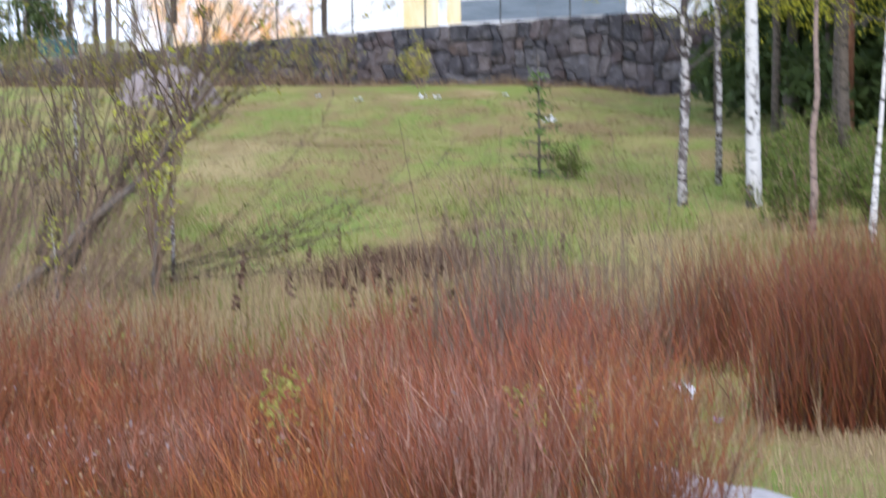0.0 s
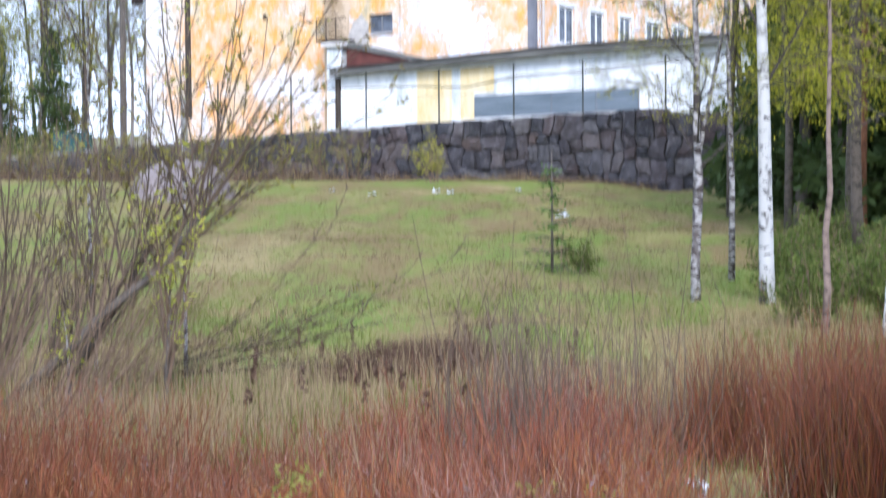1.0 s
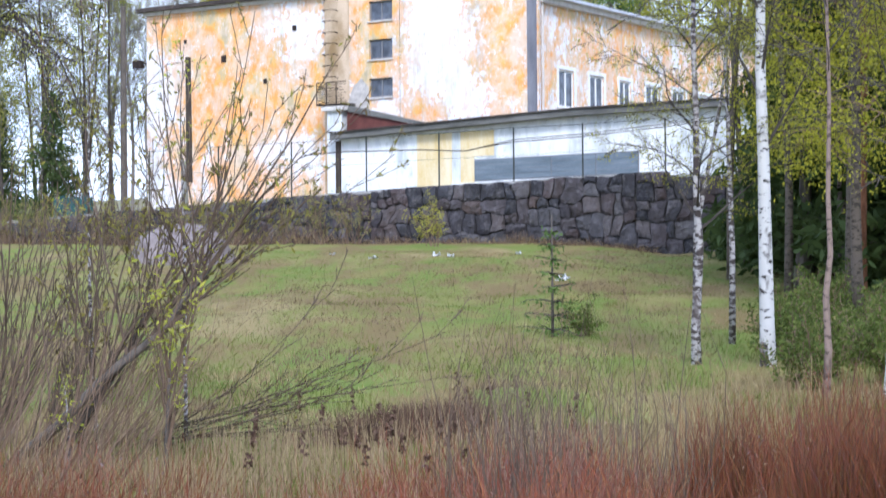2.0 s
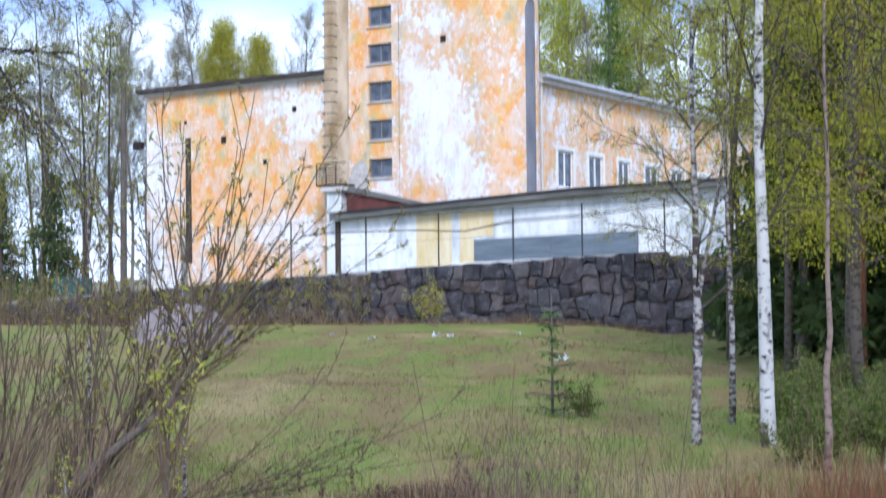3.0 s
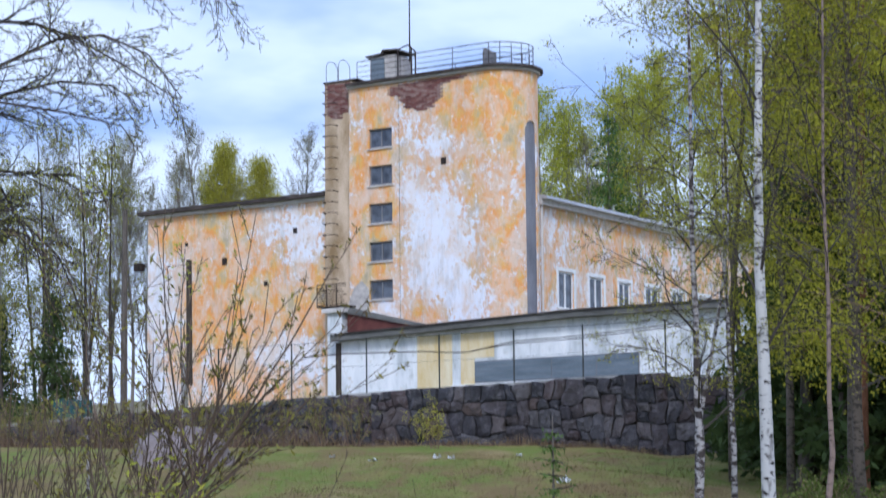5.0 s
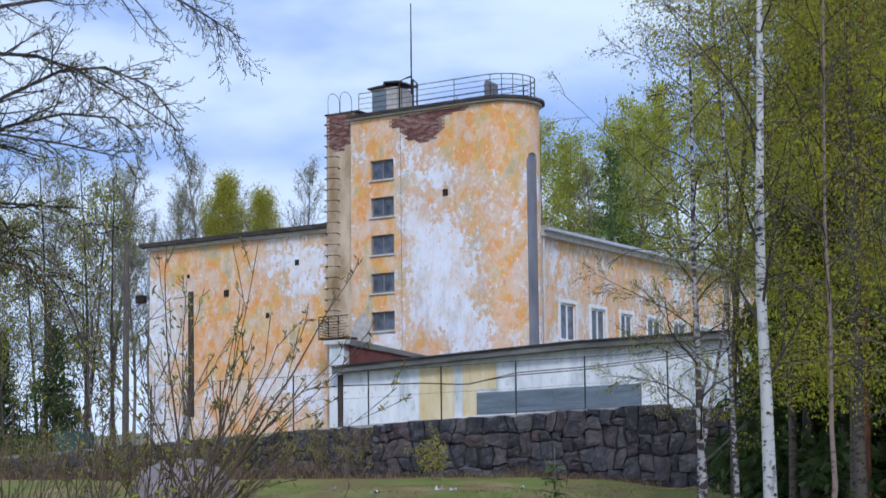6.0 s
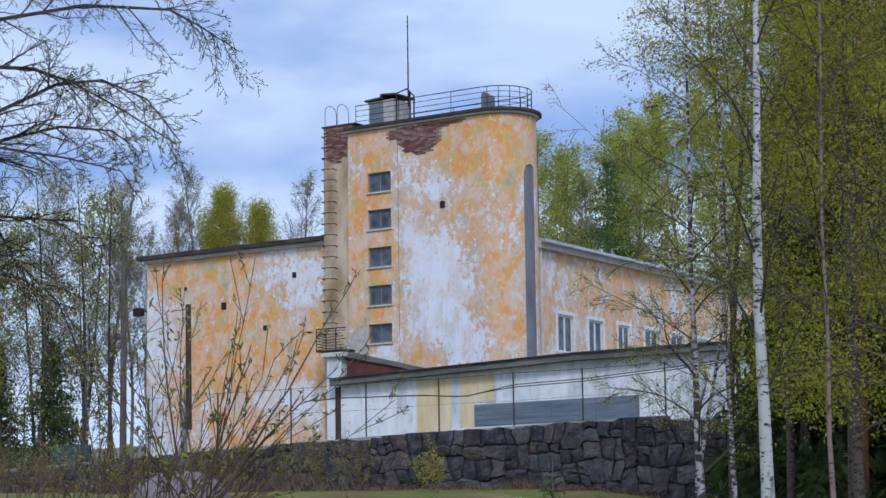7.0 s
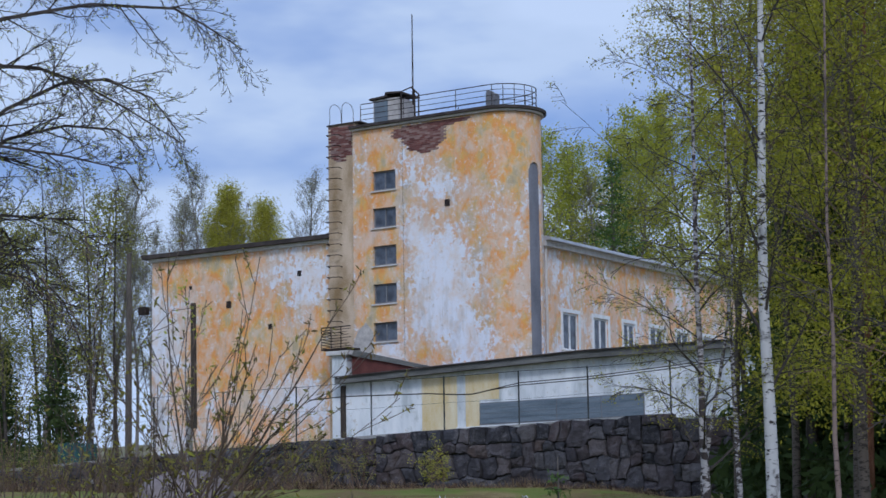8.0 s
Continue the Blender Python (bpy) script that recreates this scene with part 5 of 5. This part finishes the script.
young = spruce("spruce_sapling", "small young spruce standing in the meadow", 52, 2.05, 0.62, M_NEEDLE_LIGHT, pose(1.78, 36, ground_z(1.78, 36)), density=0.48, per=1, needle=0.033, fluff=0.04)


def shrub(name, label, seed, height, width, count, leaf, per, size, m, twig, group=""):
    """A many-stemmed shrub with fine branching and loose leaves."""
    rnd = random.Random(seed)
    ob = thing(name, label, "shrub", m, group)
    wood, tips = Geo(), []
    spec = dict(levels=[(0, 0, 0, 0), (6, 0.4, 0.6, -0.02), (3, 0.4, 0.6, 0.0)], bare=0.2, thin=0.004, wander=0.07, twig=twig)
    for _ in range(count):
        a = rnd.uniform(0, 2 * math.pi)
        w = rnd.random() * width
        pts = limb_points(rnd, (rnd.gauss(0, 0.12), rnd.gauss(0, 0.12), -0.05), (math.cos(a) * w, math.sin(a) * w, 1), height * rnd.uniform(0.6, 1.1), 6, 0.07, 0.0)
        branch(wood, tips, rnd, pts, 0.012 * height ** 0.5, 1, spec)
    part("stemwork", wood, twig, ob)["kind"] = "stuff"
    if per:
        part("foliage", leaf_mesh("foliage", tips, size, leaf, seed, per, 0.05), None, ob)["kind"] = "stuff"
    return ob


under = shrub("undergrowth_shrub", "low green shrub under the trees", 61, 0.95, 0.9, 12, M_UNDER, 2, 0.03, pose(6.0, 32, ground_z(6, 32)), M_TWIG_BROWN, "undergrowth")
for x, y, size in ((6.9, 33.5, 1), (5.6, 35.5, 1), (7.6, 36.5, 1), (6.6, 38.5, 1), (8.3, 34.5, 1), (5.9, 30.5, 1), (8.8, 38, 1), (7.4, 41, 1), (9.8, 42, 1), (10.6, 47, 1), (2.3, 36.3, 0.7), (5.0, 28.5, 0.8), (5.7, 27.6, 1), (6.3, 29.2, 1), (5.1, 31.6, 1), (5.2, 33.4, 1), (4.6, 27.4, 1)):
    copy_thing(under, pose(x, y, ground_z(x, y), 0, 0, rnd.uniform(0, 360)) @ Matrix.Scale(size, 4))

# ---- leaning willow and saplings on the near left ----
rnd = random.Random(91)
WILLOW_TWIG = dict(levels=[(0, 0, 0, 0), (5, 0.36, 0.42, -0.03), (2, 0.35, 0.45, -0.02)], bare=0.15, thin=0.004, wander=0.06, twig=M_TWIG_BROWN)


def fan_willow(label, seed, trunk, radius, shoots, reach, spread, twig, bud, m=None, up=1.0, per=1, size=0.014, every=3):
    """A leaning trunk that breaks into a fan of long upright shoots with opening buds."""
    rnd = random.Random(seed)
    ob = thing("willow_tree", label, "tree", m)
    stem, tips = Geo(), []
    trunk = [Vector(p) for p in trunk]
    n = len(trunk)
    stem.tube(trunk, [radius * (1 - 0.6 * i / (n - 1)) for i in range(n)], 7)
    part("trunk", stem, M_DARKBARK, ob, smooth=True)
    for k in range(shoots):
        t = 0.25 + 0.75 * (k + rnd.random()) / shoots
        i = min(n - 2, int(t * (n - 1)))
        p = trunk[i].lerp(trunk[i + 1], t * (n - 1) - i)
        way = (rnd.uniform(*spread), rnd.gauss(0, 0.25), up * rnd.uniform(0.7, 1.2))
        pts = limb_points(rnd, p, way, reach * rnd.uniform(0.55, 1.1), 8, 0.05, -0.02)
        wood = Geo()
        branch(wood, tips, rnd, pts, 0.008 + 0.013 * rnd.random() ** 2, 1, WILLOW_TWIG)
        part("shoot", wood, twig, ob)
    if per:
        part("bud_spray", leaf_mesh("bud_spray", tips[::every], size, bud, seed, per, 0.02, 1.8), None, ob)["kind"] = "stuff"
    return ob


fan_willow("leaning willow with a fan of brown budding shoots", 92, [(-4.05, 19.2, 0.25), (-3.45, 19.1, 0.72), (-3.02, 19.05, 1.16), (-2.5, 19.0, 1.55), (-2.27, 19.05, 1.92), (-2.08, 19.0, 2.12)], 0.055, 34, 2.4, (-0.6, 1.2), M_WILLOW_WOOD, M_BUD, every=1, size=0.020)
fan_willow("forked willow with dark leaning limbs", 90, [(-3.6, 19.3, 0.3), (-3.2, 19.2, 0.85), (-2.85, 19.2, 1.35), (-2.6, 19.2, 1.9)], 0.045, 12, 2.1, (0.0, 0.8), M_WILLOW_WOOD, M_BUD, every=2, size=0.017)
fan_willow("thicket of grey-brown bare willow stems", 93, [(-4.7, 21, 0.15), (-4.5, 21, 0.4), (-4.2, 21, 0.6)], 0.04, 24, 2.9, (-0.15, 0.6), M_WILLOW_WOOD, M_BUD)
fan_willow("thicket of grey-brown bare willow stems", 94, [(-4.1, 20, 0.15), (-3.8, 20, 0.3), (-3.4, 20, 0.5)], 0.04, 20, 2.2, (0.0, 1.0), M_WILLOW_WOOD, M_BUD)
fan_willow("thicket of grey-brown bare willow stems", 89, [(-3.6, 19, 0.10), (-3.3, 19, 0.25), (-3.0, 19, 0.4)], 0.03, 10, 1.5, (0.1, 1.2), M_TWIG_BROWN, M_BUD)
fan_willow("low willow with long arching side branches", 95, [(-3.2, 20.5, 0.15), (-2.9, 20.5, 0.45), (-2.6, 20.5, 0.65)], 0.04, 11, 3.2, (0.6, 1.9), M_WILLOW_WOOD, M_BUD, up=0.32)
fan_willow("young willow with yellow-green opening leaves", 96, [(-2.45, 18.6, 0.2), (-2.42, 18.6, 0.7), (-2.4, 18.6, 1.3)], 0.03, 12, 1.3, (-0.3, 0.3), M_TWIG_BROWN, M_LEAF_LIGHT, size=0.022, every=2)
for x, y, top, seed in ((-3.25, 20.0, 5.0, 97), (-2.55, 21.0, 4.5, 98), (-3.33, 19.0, 1.3, 99)):
    z = ground_z(x, y)
    broadleaf("birch_sapling", "thin pale birch sapling", seed, top - z, 0.022, dict(BARE, levels=[(8, 0.2, 0.7, 0.0), (4, 0.4, 0.6, 0.0)], bare=0.4, twig=M_TWIG_BROWN), M_BIRCH_OLD, M_LEAF_LIGHT, 0.02, 1, 0.03, m=pose(x, y, z), lean=0.02)

# overhanging tree, its trunk just out of view
over = thing("overhanging_tree", "bare tree with long arching branches and first leaf tips", "tree")
OVER_LIMBS = [
    [(-6.6, 22, 6.4), (-5.22, 22, 7.25), (-4.63, 22, 7.40), (-3.74, 22, 7.54), (-2.85, 22, 7.48), (-2.55, 22, 7.31), (-2.13, 22, 7.03)],
    [(-6.6, 22, 5.0), (-5.19, 22, 5.92), (-4.61, 22, 6.42), (-4.03, 22, 6.69), (-3.55, 22, 6.73), (-3.08, 22, 6.52), (-2.72, 22, 6.05)],
    [(-6.6, 22.2, 4.8), (-5.19, 22.2, 5.80), (-4.61, 22.2, 6.15), (-4.02, 22.2, 6.28), (-3.49, 22.2, 6.23), (-3.25, 22.2, 6.07)],
    [(-6.6, 21.8, 4.6), (-5.19, 21.8, 5.62), (-4.61, 21.8, 5.99), (-3.90, 21.8, 5.87), (-3.31, 21.8, 5.72)],
    [(-6.6, 21.9, 6.2), (-5.22, 21.9, 7.07), (-4.62, 21.9, 6.86), (-4.27, 21.9, 6.84), (-3.85, 21.9, 6.69), (-3.31, 21.9, 6.38), (-2.75, 21.9, 6.01)],
    [(-6.6, 22.3, 4.0), (-5.3, 22.3, 5.1), (-4.7, 22.3, 5.35), (-4.1, 22.3, 5.3), (-3.6, 22.3, 5.0)],
    [(-6.6, 21.7, 3.4), (-5.4, 21.7, 4.4), (-4.8, 21.7, 4.7), (-4.3, 21.7, 4.6), (-3.9, 21.7, 4.3)],
    [(-6.6, 22.1, 4.3), (-5.2, 22.1, 4.95), (-4.5, 22.1, 4.9), (-4.0, 22.1, 4.4), (-3.7, 22.1, 3.7)],
    [(-6.6, 22.5, 5.4), (-5.4, 22.5, 5.5), (-4.7, 22.5, 5.2), (-4.3, 22.5, 4.5), (-4.1, 22.5, 3.6)],
    [(-6.6, 22.4, 7.0), (-5.2, 22.4, 7.9), (-4.4, 22.4, 8.1), (-3.4, 22.4, 8.0), (-2.6, 22.4, 7.7)],
]
stem, tips = Geo(), []
stem.tube([(-6.7, 22, 0.2), (-6.65, 22, 3.0), (-6.6, 22, 6.0), (-6.5, 22, 9.0), (-6.5, 22, 11.5)], [0.2, 0.16, 0.12, 0.07, 0.02], 9)
spec = dict(levels=[(0, 0, 0, 0), (26, 0.25, 0.8, 0.02), (9, 0.42, 0.75, 0.0), (4, 0.42, 0.7, -0.06)], bare=0.1, thin=0.0026, wander=0.12, twig=M_TWIG)
for pts in OVER_LIMBS:
    wood = Geo()
    branch(wood, tips, rnd, [Vector(p) for p in pts], 0.034, 1, spec)
    part("limb", wood, M_TWIG, over)
part("trunk", stem, M_DARKBARK, over, smooth=True)
part("leaf_spray", leaf_mesh("leaf_spray", tips[::7], 0.013, M_LEAF_LIGHT, 5, 1, 0.01), None, over)["kind"] = "stuff"

# ---- trees beyond the wall ----
FAR = dict(segs=2, levels=[(18, 0.19, 0.75, 0.0), (6, 0.5, 0.6, 0.03), (3, 0.5, 0.6, 0.05)], bare=0.3, thin=0.012, wander=0.08, twig=M_TWIG_GREY)
far_a = broadleaf("birch_tree", "slender far birch with thin spring foliage", 111, 13.0, 0.10, FAR, M_TWIG, M_LEAF_OLIVE, 0.05, 5, 0.22, group="trees beyond the wall")
far_b = broadleaf("birch_tree", "slender far birch with olive spring foliage", 112, 12.0, 0.09, dict(FAR, bare=0.15), M_TWIG, M_LEAF_OLIVE, 0.065, 7, 0.25, group="trees beyond the wall")
far_c = broadleaf("birch_tree", "bare grey far birch", 113, 15.0, 0.11, dict(FAR, levels=[(34, 0.15, 0.5, 0.0), (9, 0.5, 0.5, 0.0), (5, 0.5, 0.6, 0.0)], thin=0.008), M_TWIG_GREY, M_LEAF_GREY, 0.034, 3, 0.16, group="trees beyond the wall")
far_d = broadleaf("birch_tree", "dense bright yellow-green far tree", 114, 16.5, 0.14, dict(FAR, levels=[(26, 0.17, 0.75, 0.0), (7, 0.5, 0.7, 0.0), (4, 0.5, 0.7, 0.0)], bare=0.25), M_TWIG_GREY, M_LEAF_LIGHT, 0.07, 7, 0.26, group="trees beyond the wall")
LEFT_ROW = [(-21.5, 99, 0), (-20.0, 97, 1), (-19.2, 101, 2), (-18.3, 98, 0), (-16.6, 99, 0), (-16.0, 102, 2), (-15.2, 98.5, 0), (-14.6, 100, 2), (-22.5, 104, 1), (-18.0, 108, 1), (-23.5, 98, 0), (-19.6, 103, 1), (-17.0, 101, 1), (-21.2, 101, 1)]
BACK_ROW = [(5.7, 116, 3), (6.4, 119, 3), (7.5, 122, 3), (8.2, 117, 2), (8.8, 121, 3), (10.2, 116, 3), (11.6, 119, 3), (13.0, 117, 3), (14.6, 114, 3), (16.3, 112, 3), (18.2, 110, 3), (20.5, 108, 3), (10.8, 123, 2)]
# behind the wing: x, distance, which, foot, scale
WING_ROW = [(-15.2, 119, 2, 8.8, 0.90), (-13.1, 119, 2, 9.0, 1.04), (-14.1, 121, 2, 8.8, 0.88), (-10.9, 119, 2, 9.0, 0.92), (-7.95, 119, 2, 9.0, 0.97), (-16.8, 121, 2, 8.6, 0.82),
            (-12.05, 116, 4, 7.2, 0.96), (-10.0, 116, 4, 7.2, 0.945), (-12.7, 117, 4, 7.0, 0.86)]
far_e = broadleaf("birch_tree", "compact bright yellow-green far tree", 118, 15.5, 0.14, dict(FAR, levels=[(64, 0.145, 0.55, -0.02), (6, 0.5, 0.6, 0.0), (3, 0.5, 0.6, 0.0)], bare=0.2), M_TWIG_GREY, M_LEAF_OLIVE_LIGHT, 0.055, 18, 0.28, trunk=[(0, 0, -0.15), (0.05, 0, 5.0), (0, 0.05, 10.0), (0.05, 0, 15.4)], group="trees beyond the wall")
protos, used = [far_a, far_b, far_c, far_d, far_e], set()
ROWS = [(x, y, which, 5.75, rnd.uniform(0.87, 1.08)) for x, y, which in LEFT_ROW] + WING_ROW
ROWS += [(x, y, which, 8.4, rnd.uniform(0.92, 1.10)) for x, y, which in BACK_ROW]
for x, y, which, foot_z, size in ROWS:
    m = pose(x, y, foot_z, 0, 0, rnd.uniform(0, 360)) @ Matrix.Scale(size, 4)
    if which not in used:
        protos[which].matrix_world = m
        used.add(which)
    else:
        copy_thing(protos[which], m)
far_spruce = spruce("spruce_tree", "dark spruce beyond the wall", 115, 6.4, 1.9, M_NEEDLE, pose(-17.6, 96, 5.7), per=3, needle=0.075, fluff=0.12, density=0.9)
copy_thing(far_spruce, pose(-20.4, 98, 5.7, 0, 0, 80))
tall_spruce = spruce("spruce_tree", "dark pointed spruce behind the wing", 116, 17.0, 4.6, M_NEEDLE_LIGHT, pose(8.9, 114, 7.0), per=2, needle=0.08, fluff=0.14, density=0.62)
# bank behind, on which they stand
g = Geo()
n = 60
for k in range(n + 1):
    x = -80 + 160 * k / n
    top = 7.2 + 0.6 * noise.noise((x * 0.1, 0, 0))
    g.v += [(x, 112, 6.0), (x, 118, top), (x, 150, top + 3)]
g.f = [q for k in range(n) for q in ((3 * k, 3 * k + 3, 3 * k + 4, 3 * k + 1), (3 * k + 1, 3 * k + 4, 3 * k + 5, 3 * k + 2))]
solid("wooded_bank", g, M_YARD, "low grassy bank behind the building", "bank", kind="structure")

# shrubs along the wall
s1 = shrub("wall_shrub", "twiggy brown shrub against the wall", 121, 2.0, 0.8, 11, M_LEAF_OLIVE, 1, 0.03, pose(-7.5, 78, ground_z(-7.5, 78)), M_TWIG_BROWN, "shrubs along the wall")
s2 = shrub("wall_shrub", "light green shrub before the wall", 122, 1.7, 0.7, 14, M_LEAF_OLIVE_LIGHT, 1, 0.035, pose(-0.4, 74.5, ground_z(-0.4, 74.5)), M_TWIG_BROWN, "shrubs along the wall")
for x, y in ((-4.6, 78.5), (-9.5, 82), (-12, 84), (-14.0, 86), (-15.6, 86.5), (-17.2, 88), (-19, 89), (-21, 90), (-6.0, 79.5), (-8.6, 80.5), (-10.8, 83), (-13, 85), (-16.4, 87.3), (-18.2, 88.5), (-3.4, 78)):
    copy_thing(s1, pose(x, y, ground_z(x, y), 0, 0, rnd.uniform(0, 360)))

# ---- fence, poles and cables ----
fence = thing("wire_fence", "rusty iron post and wire fence on the stone wall", "fence", YARD)
FENCE_X = [-33.0, -29.6, -26.6, -23.4, -20.2, -16.9, -13.3, -9.7, -6.06, -2.5, 0.8, 4.04, 6.91, 10.2]
post = Geo().tube([(0, 0, -1.1), (0, 0, 2.12)], 0.03, 6).mesh("post", M_POST)
for x in FENCE_X:
    part("post", post, None, fence).location = (x, -5.95, 6.42)
part("wire", Geo().tube([(x, -5.95, 8.50 + 0.03 * (k % 2)) for k, x in enumerate(FENCE_X)], 0.012, 4), M_POST, fence)
part("wire", Geo().tube([(x, -5.95, 7.55 - 0.04 * (k % 2)) for k, x in enumerate(FENCE_X)], 0.006, 3), M_POST, fence)
for off in (0.0, 0.09):
    cable = []
    for x, z in ((-5.5, 7.98), (-3.76, 8.03), (0.0, 7.93), (1.4, 7.82), (2.0, 7.80), (2.7, 7.90), (4.04, 8.02), (6.9, 8.07), (10.23, 8.25), (14, 8.5)):
        cable.append((x, -5.88, z + off * (1 if x > 3 else 0.1)))
    solid("cable", Geo().tube(cable, 0.018, 5), M_RUST, "slack black cable strung along the fence", "cable", YARD)
pole = thing("utility_pole", "dark wooden pole on a concrete stub", "pole", YARD)
part("pole", Geo().tube([(-11.65, -5.4, 7.2), (-11.70, -5.4, 12.3)], [0.13, 0.11], 8), M_WOODPOLE, pole)
part("stub", Geo().box(-11.98, -11.80, -5.5, -5.3, 5.95, 8.1), M_CONCRETE, pole, "concrete stub bound to the pole")
part("binding", Geo().tube([(-11.9, -5.4, 7.4), (-11.6, -5.4, 7.4)], 0.16, 8), M_RUST, pole)
pole2 = thing("utility_pole", "tall grey weathered wooden pole", "pole", YARD)
part("pole", Geo().tube([(-15.5, -5.0, 5.85), (-15.53, -5.0, 14.75)], [0.15, 0.11], 8), M_DARKBARK, pole2)

# low teal boarding behind the wall
M_TEAL = mottled("teal_paint", (0.015, 0.055, 0.06), (0.035, 0.11, 0.11), 3.0, 0.7, squeeze=(1, 1, 0.4))
boarding = thing("board_fence", "low teal painted board fence under the birches", "fence", pose(-17.1, 93.5, 5.82, 0, 0, 8))
for k in range(10):
    part("board", Geo().box(k * 0.17, k * 0.17 + 0.155, 0.0, 0.025, 0.02, 1.22 + 0.03 * (k % 3)), M_TEAL, boarding)
for h in (0.2, 0.95):
    part("crossbar", Geo().box(0, 1.69, 0.027, 0.075, h, h + 0.08), M_TEAL, boarding)

# ---- bare mound and scattered litter ----
g = Geo()
n, rings = 40, 12
for r in range(rings + 1):
    for k in range(n):
        a = 2 * math.pi * k / n
        q = r / rings
        lump = 1 + 0.16 * noise.noise((math.cos(a) * 1.5, math.sin(a) * 1.5, r * 0.3))
        dx, dy = 1.7 * q * lump * math.cos(a), 3.6 * q * lump * math.sin(a)
        g.v.append((dx, dy, ground_z(-8.0 + dx, 65 + dy) - ground_z(-8.0, 65) + 1.15 * (1 - q ** 3) * (0.8 + 0.2 * lump) - 0.12 + 0.05 * noise.noise((q * 9, a * 4, 2.0))))
g.f = [(r * n + k, (r + 1) * n + k, (r + 1) * n + (k + 1) % n, r * n + (k + 1) % n) for r in range(rings) for k in range(n)]
M_SAND = mottled("pale_bare_soil", (0.15, 0.122, 0.115), (0.24, 0.20, 0.188), 3.0, 0.95)
solid("soil_mound", g, M_SAND, "pale pinkish mound of bare soil in the grass", "mound", pose(-8.0, 65, ground_z(-8.0, 65) - 0.05), smooth=True)
M_LITTER = mottled("dirty_white_plastic", (0.40, 0.42, 0.46), (0.68, 0.70, 0.74), 20.0, 0.5, relief=0.2)
M_VIOLET = mottled("violet_wrapper", (0.22, 0.15, 0.42), (0.40, 0.30, 0.62), 20.0, 0.5, relief=0.2)


def scrap(seed, size, mat, label, x, y):
    """A crumpled sheet."""
    r = random.Random(seed)
    g = Geo()
    for j in range(5):
        for i in range(5):
            g.v.append(((i / 4 - 0.5) * size + r.gauss(0, size * 0.06), (j / 4 - 0.5) * size * 0.8, abs(r.gauss(0, size * 0.22)) + 0.01))
    g.f = [(j * 5 + i, j * 5 + i + 1, (j + 1) * 5 + i + 1, (j + 1) * 5 + i) for j in range(4) for i in range(4)]
    ob = solid("litter", g, mat, label, "litter", pose(x, y, ground_z(x, y) + 0.01, 0, 0, r.uniform(0, 360)), "scattered litter")
    return ob


for k, (x, y, s, mat, lab) in enumerate((
        (1.62, 14.2, 0.21, M_LITTER, "crumpled white plastic bag in dry grass"), (1.64, 13.9, 0.07, M_LITTER, "small white plastic scrap by the path"),
        (1.74, 13.1, 0.07, M_VIOLET, "small violet wrapper by the path"), (-3.5, 66, 0.22, M_LITTER, "pale plastic scrap in the meadow"),
        (-2.1, 62, 0.25, M_LITTER, "pale plastic scrap in the meadow"), (-0.3, 64, 0.24, M_LITTER, "pale plastic scrap in the meadow"), (0.15, 64.5, 0.24, M_LITTER, "pale plastic scrap in the meadow"),
        (2.3, 68, 0.22, M_LITTER, "pale plastic scrap in the meadow"), (2.75, 51, 0.3, M_LITTER, "flat white plastic container in the meadow"))):
    scrap(200 + k, s, mat, lab, x, y)
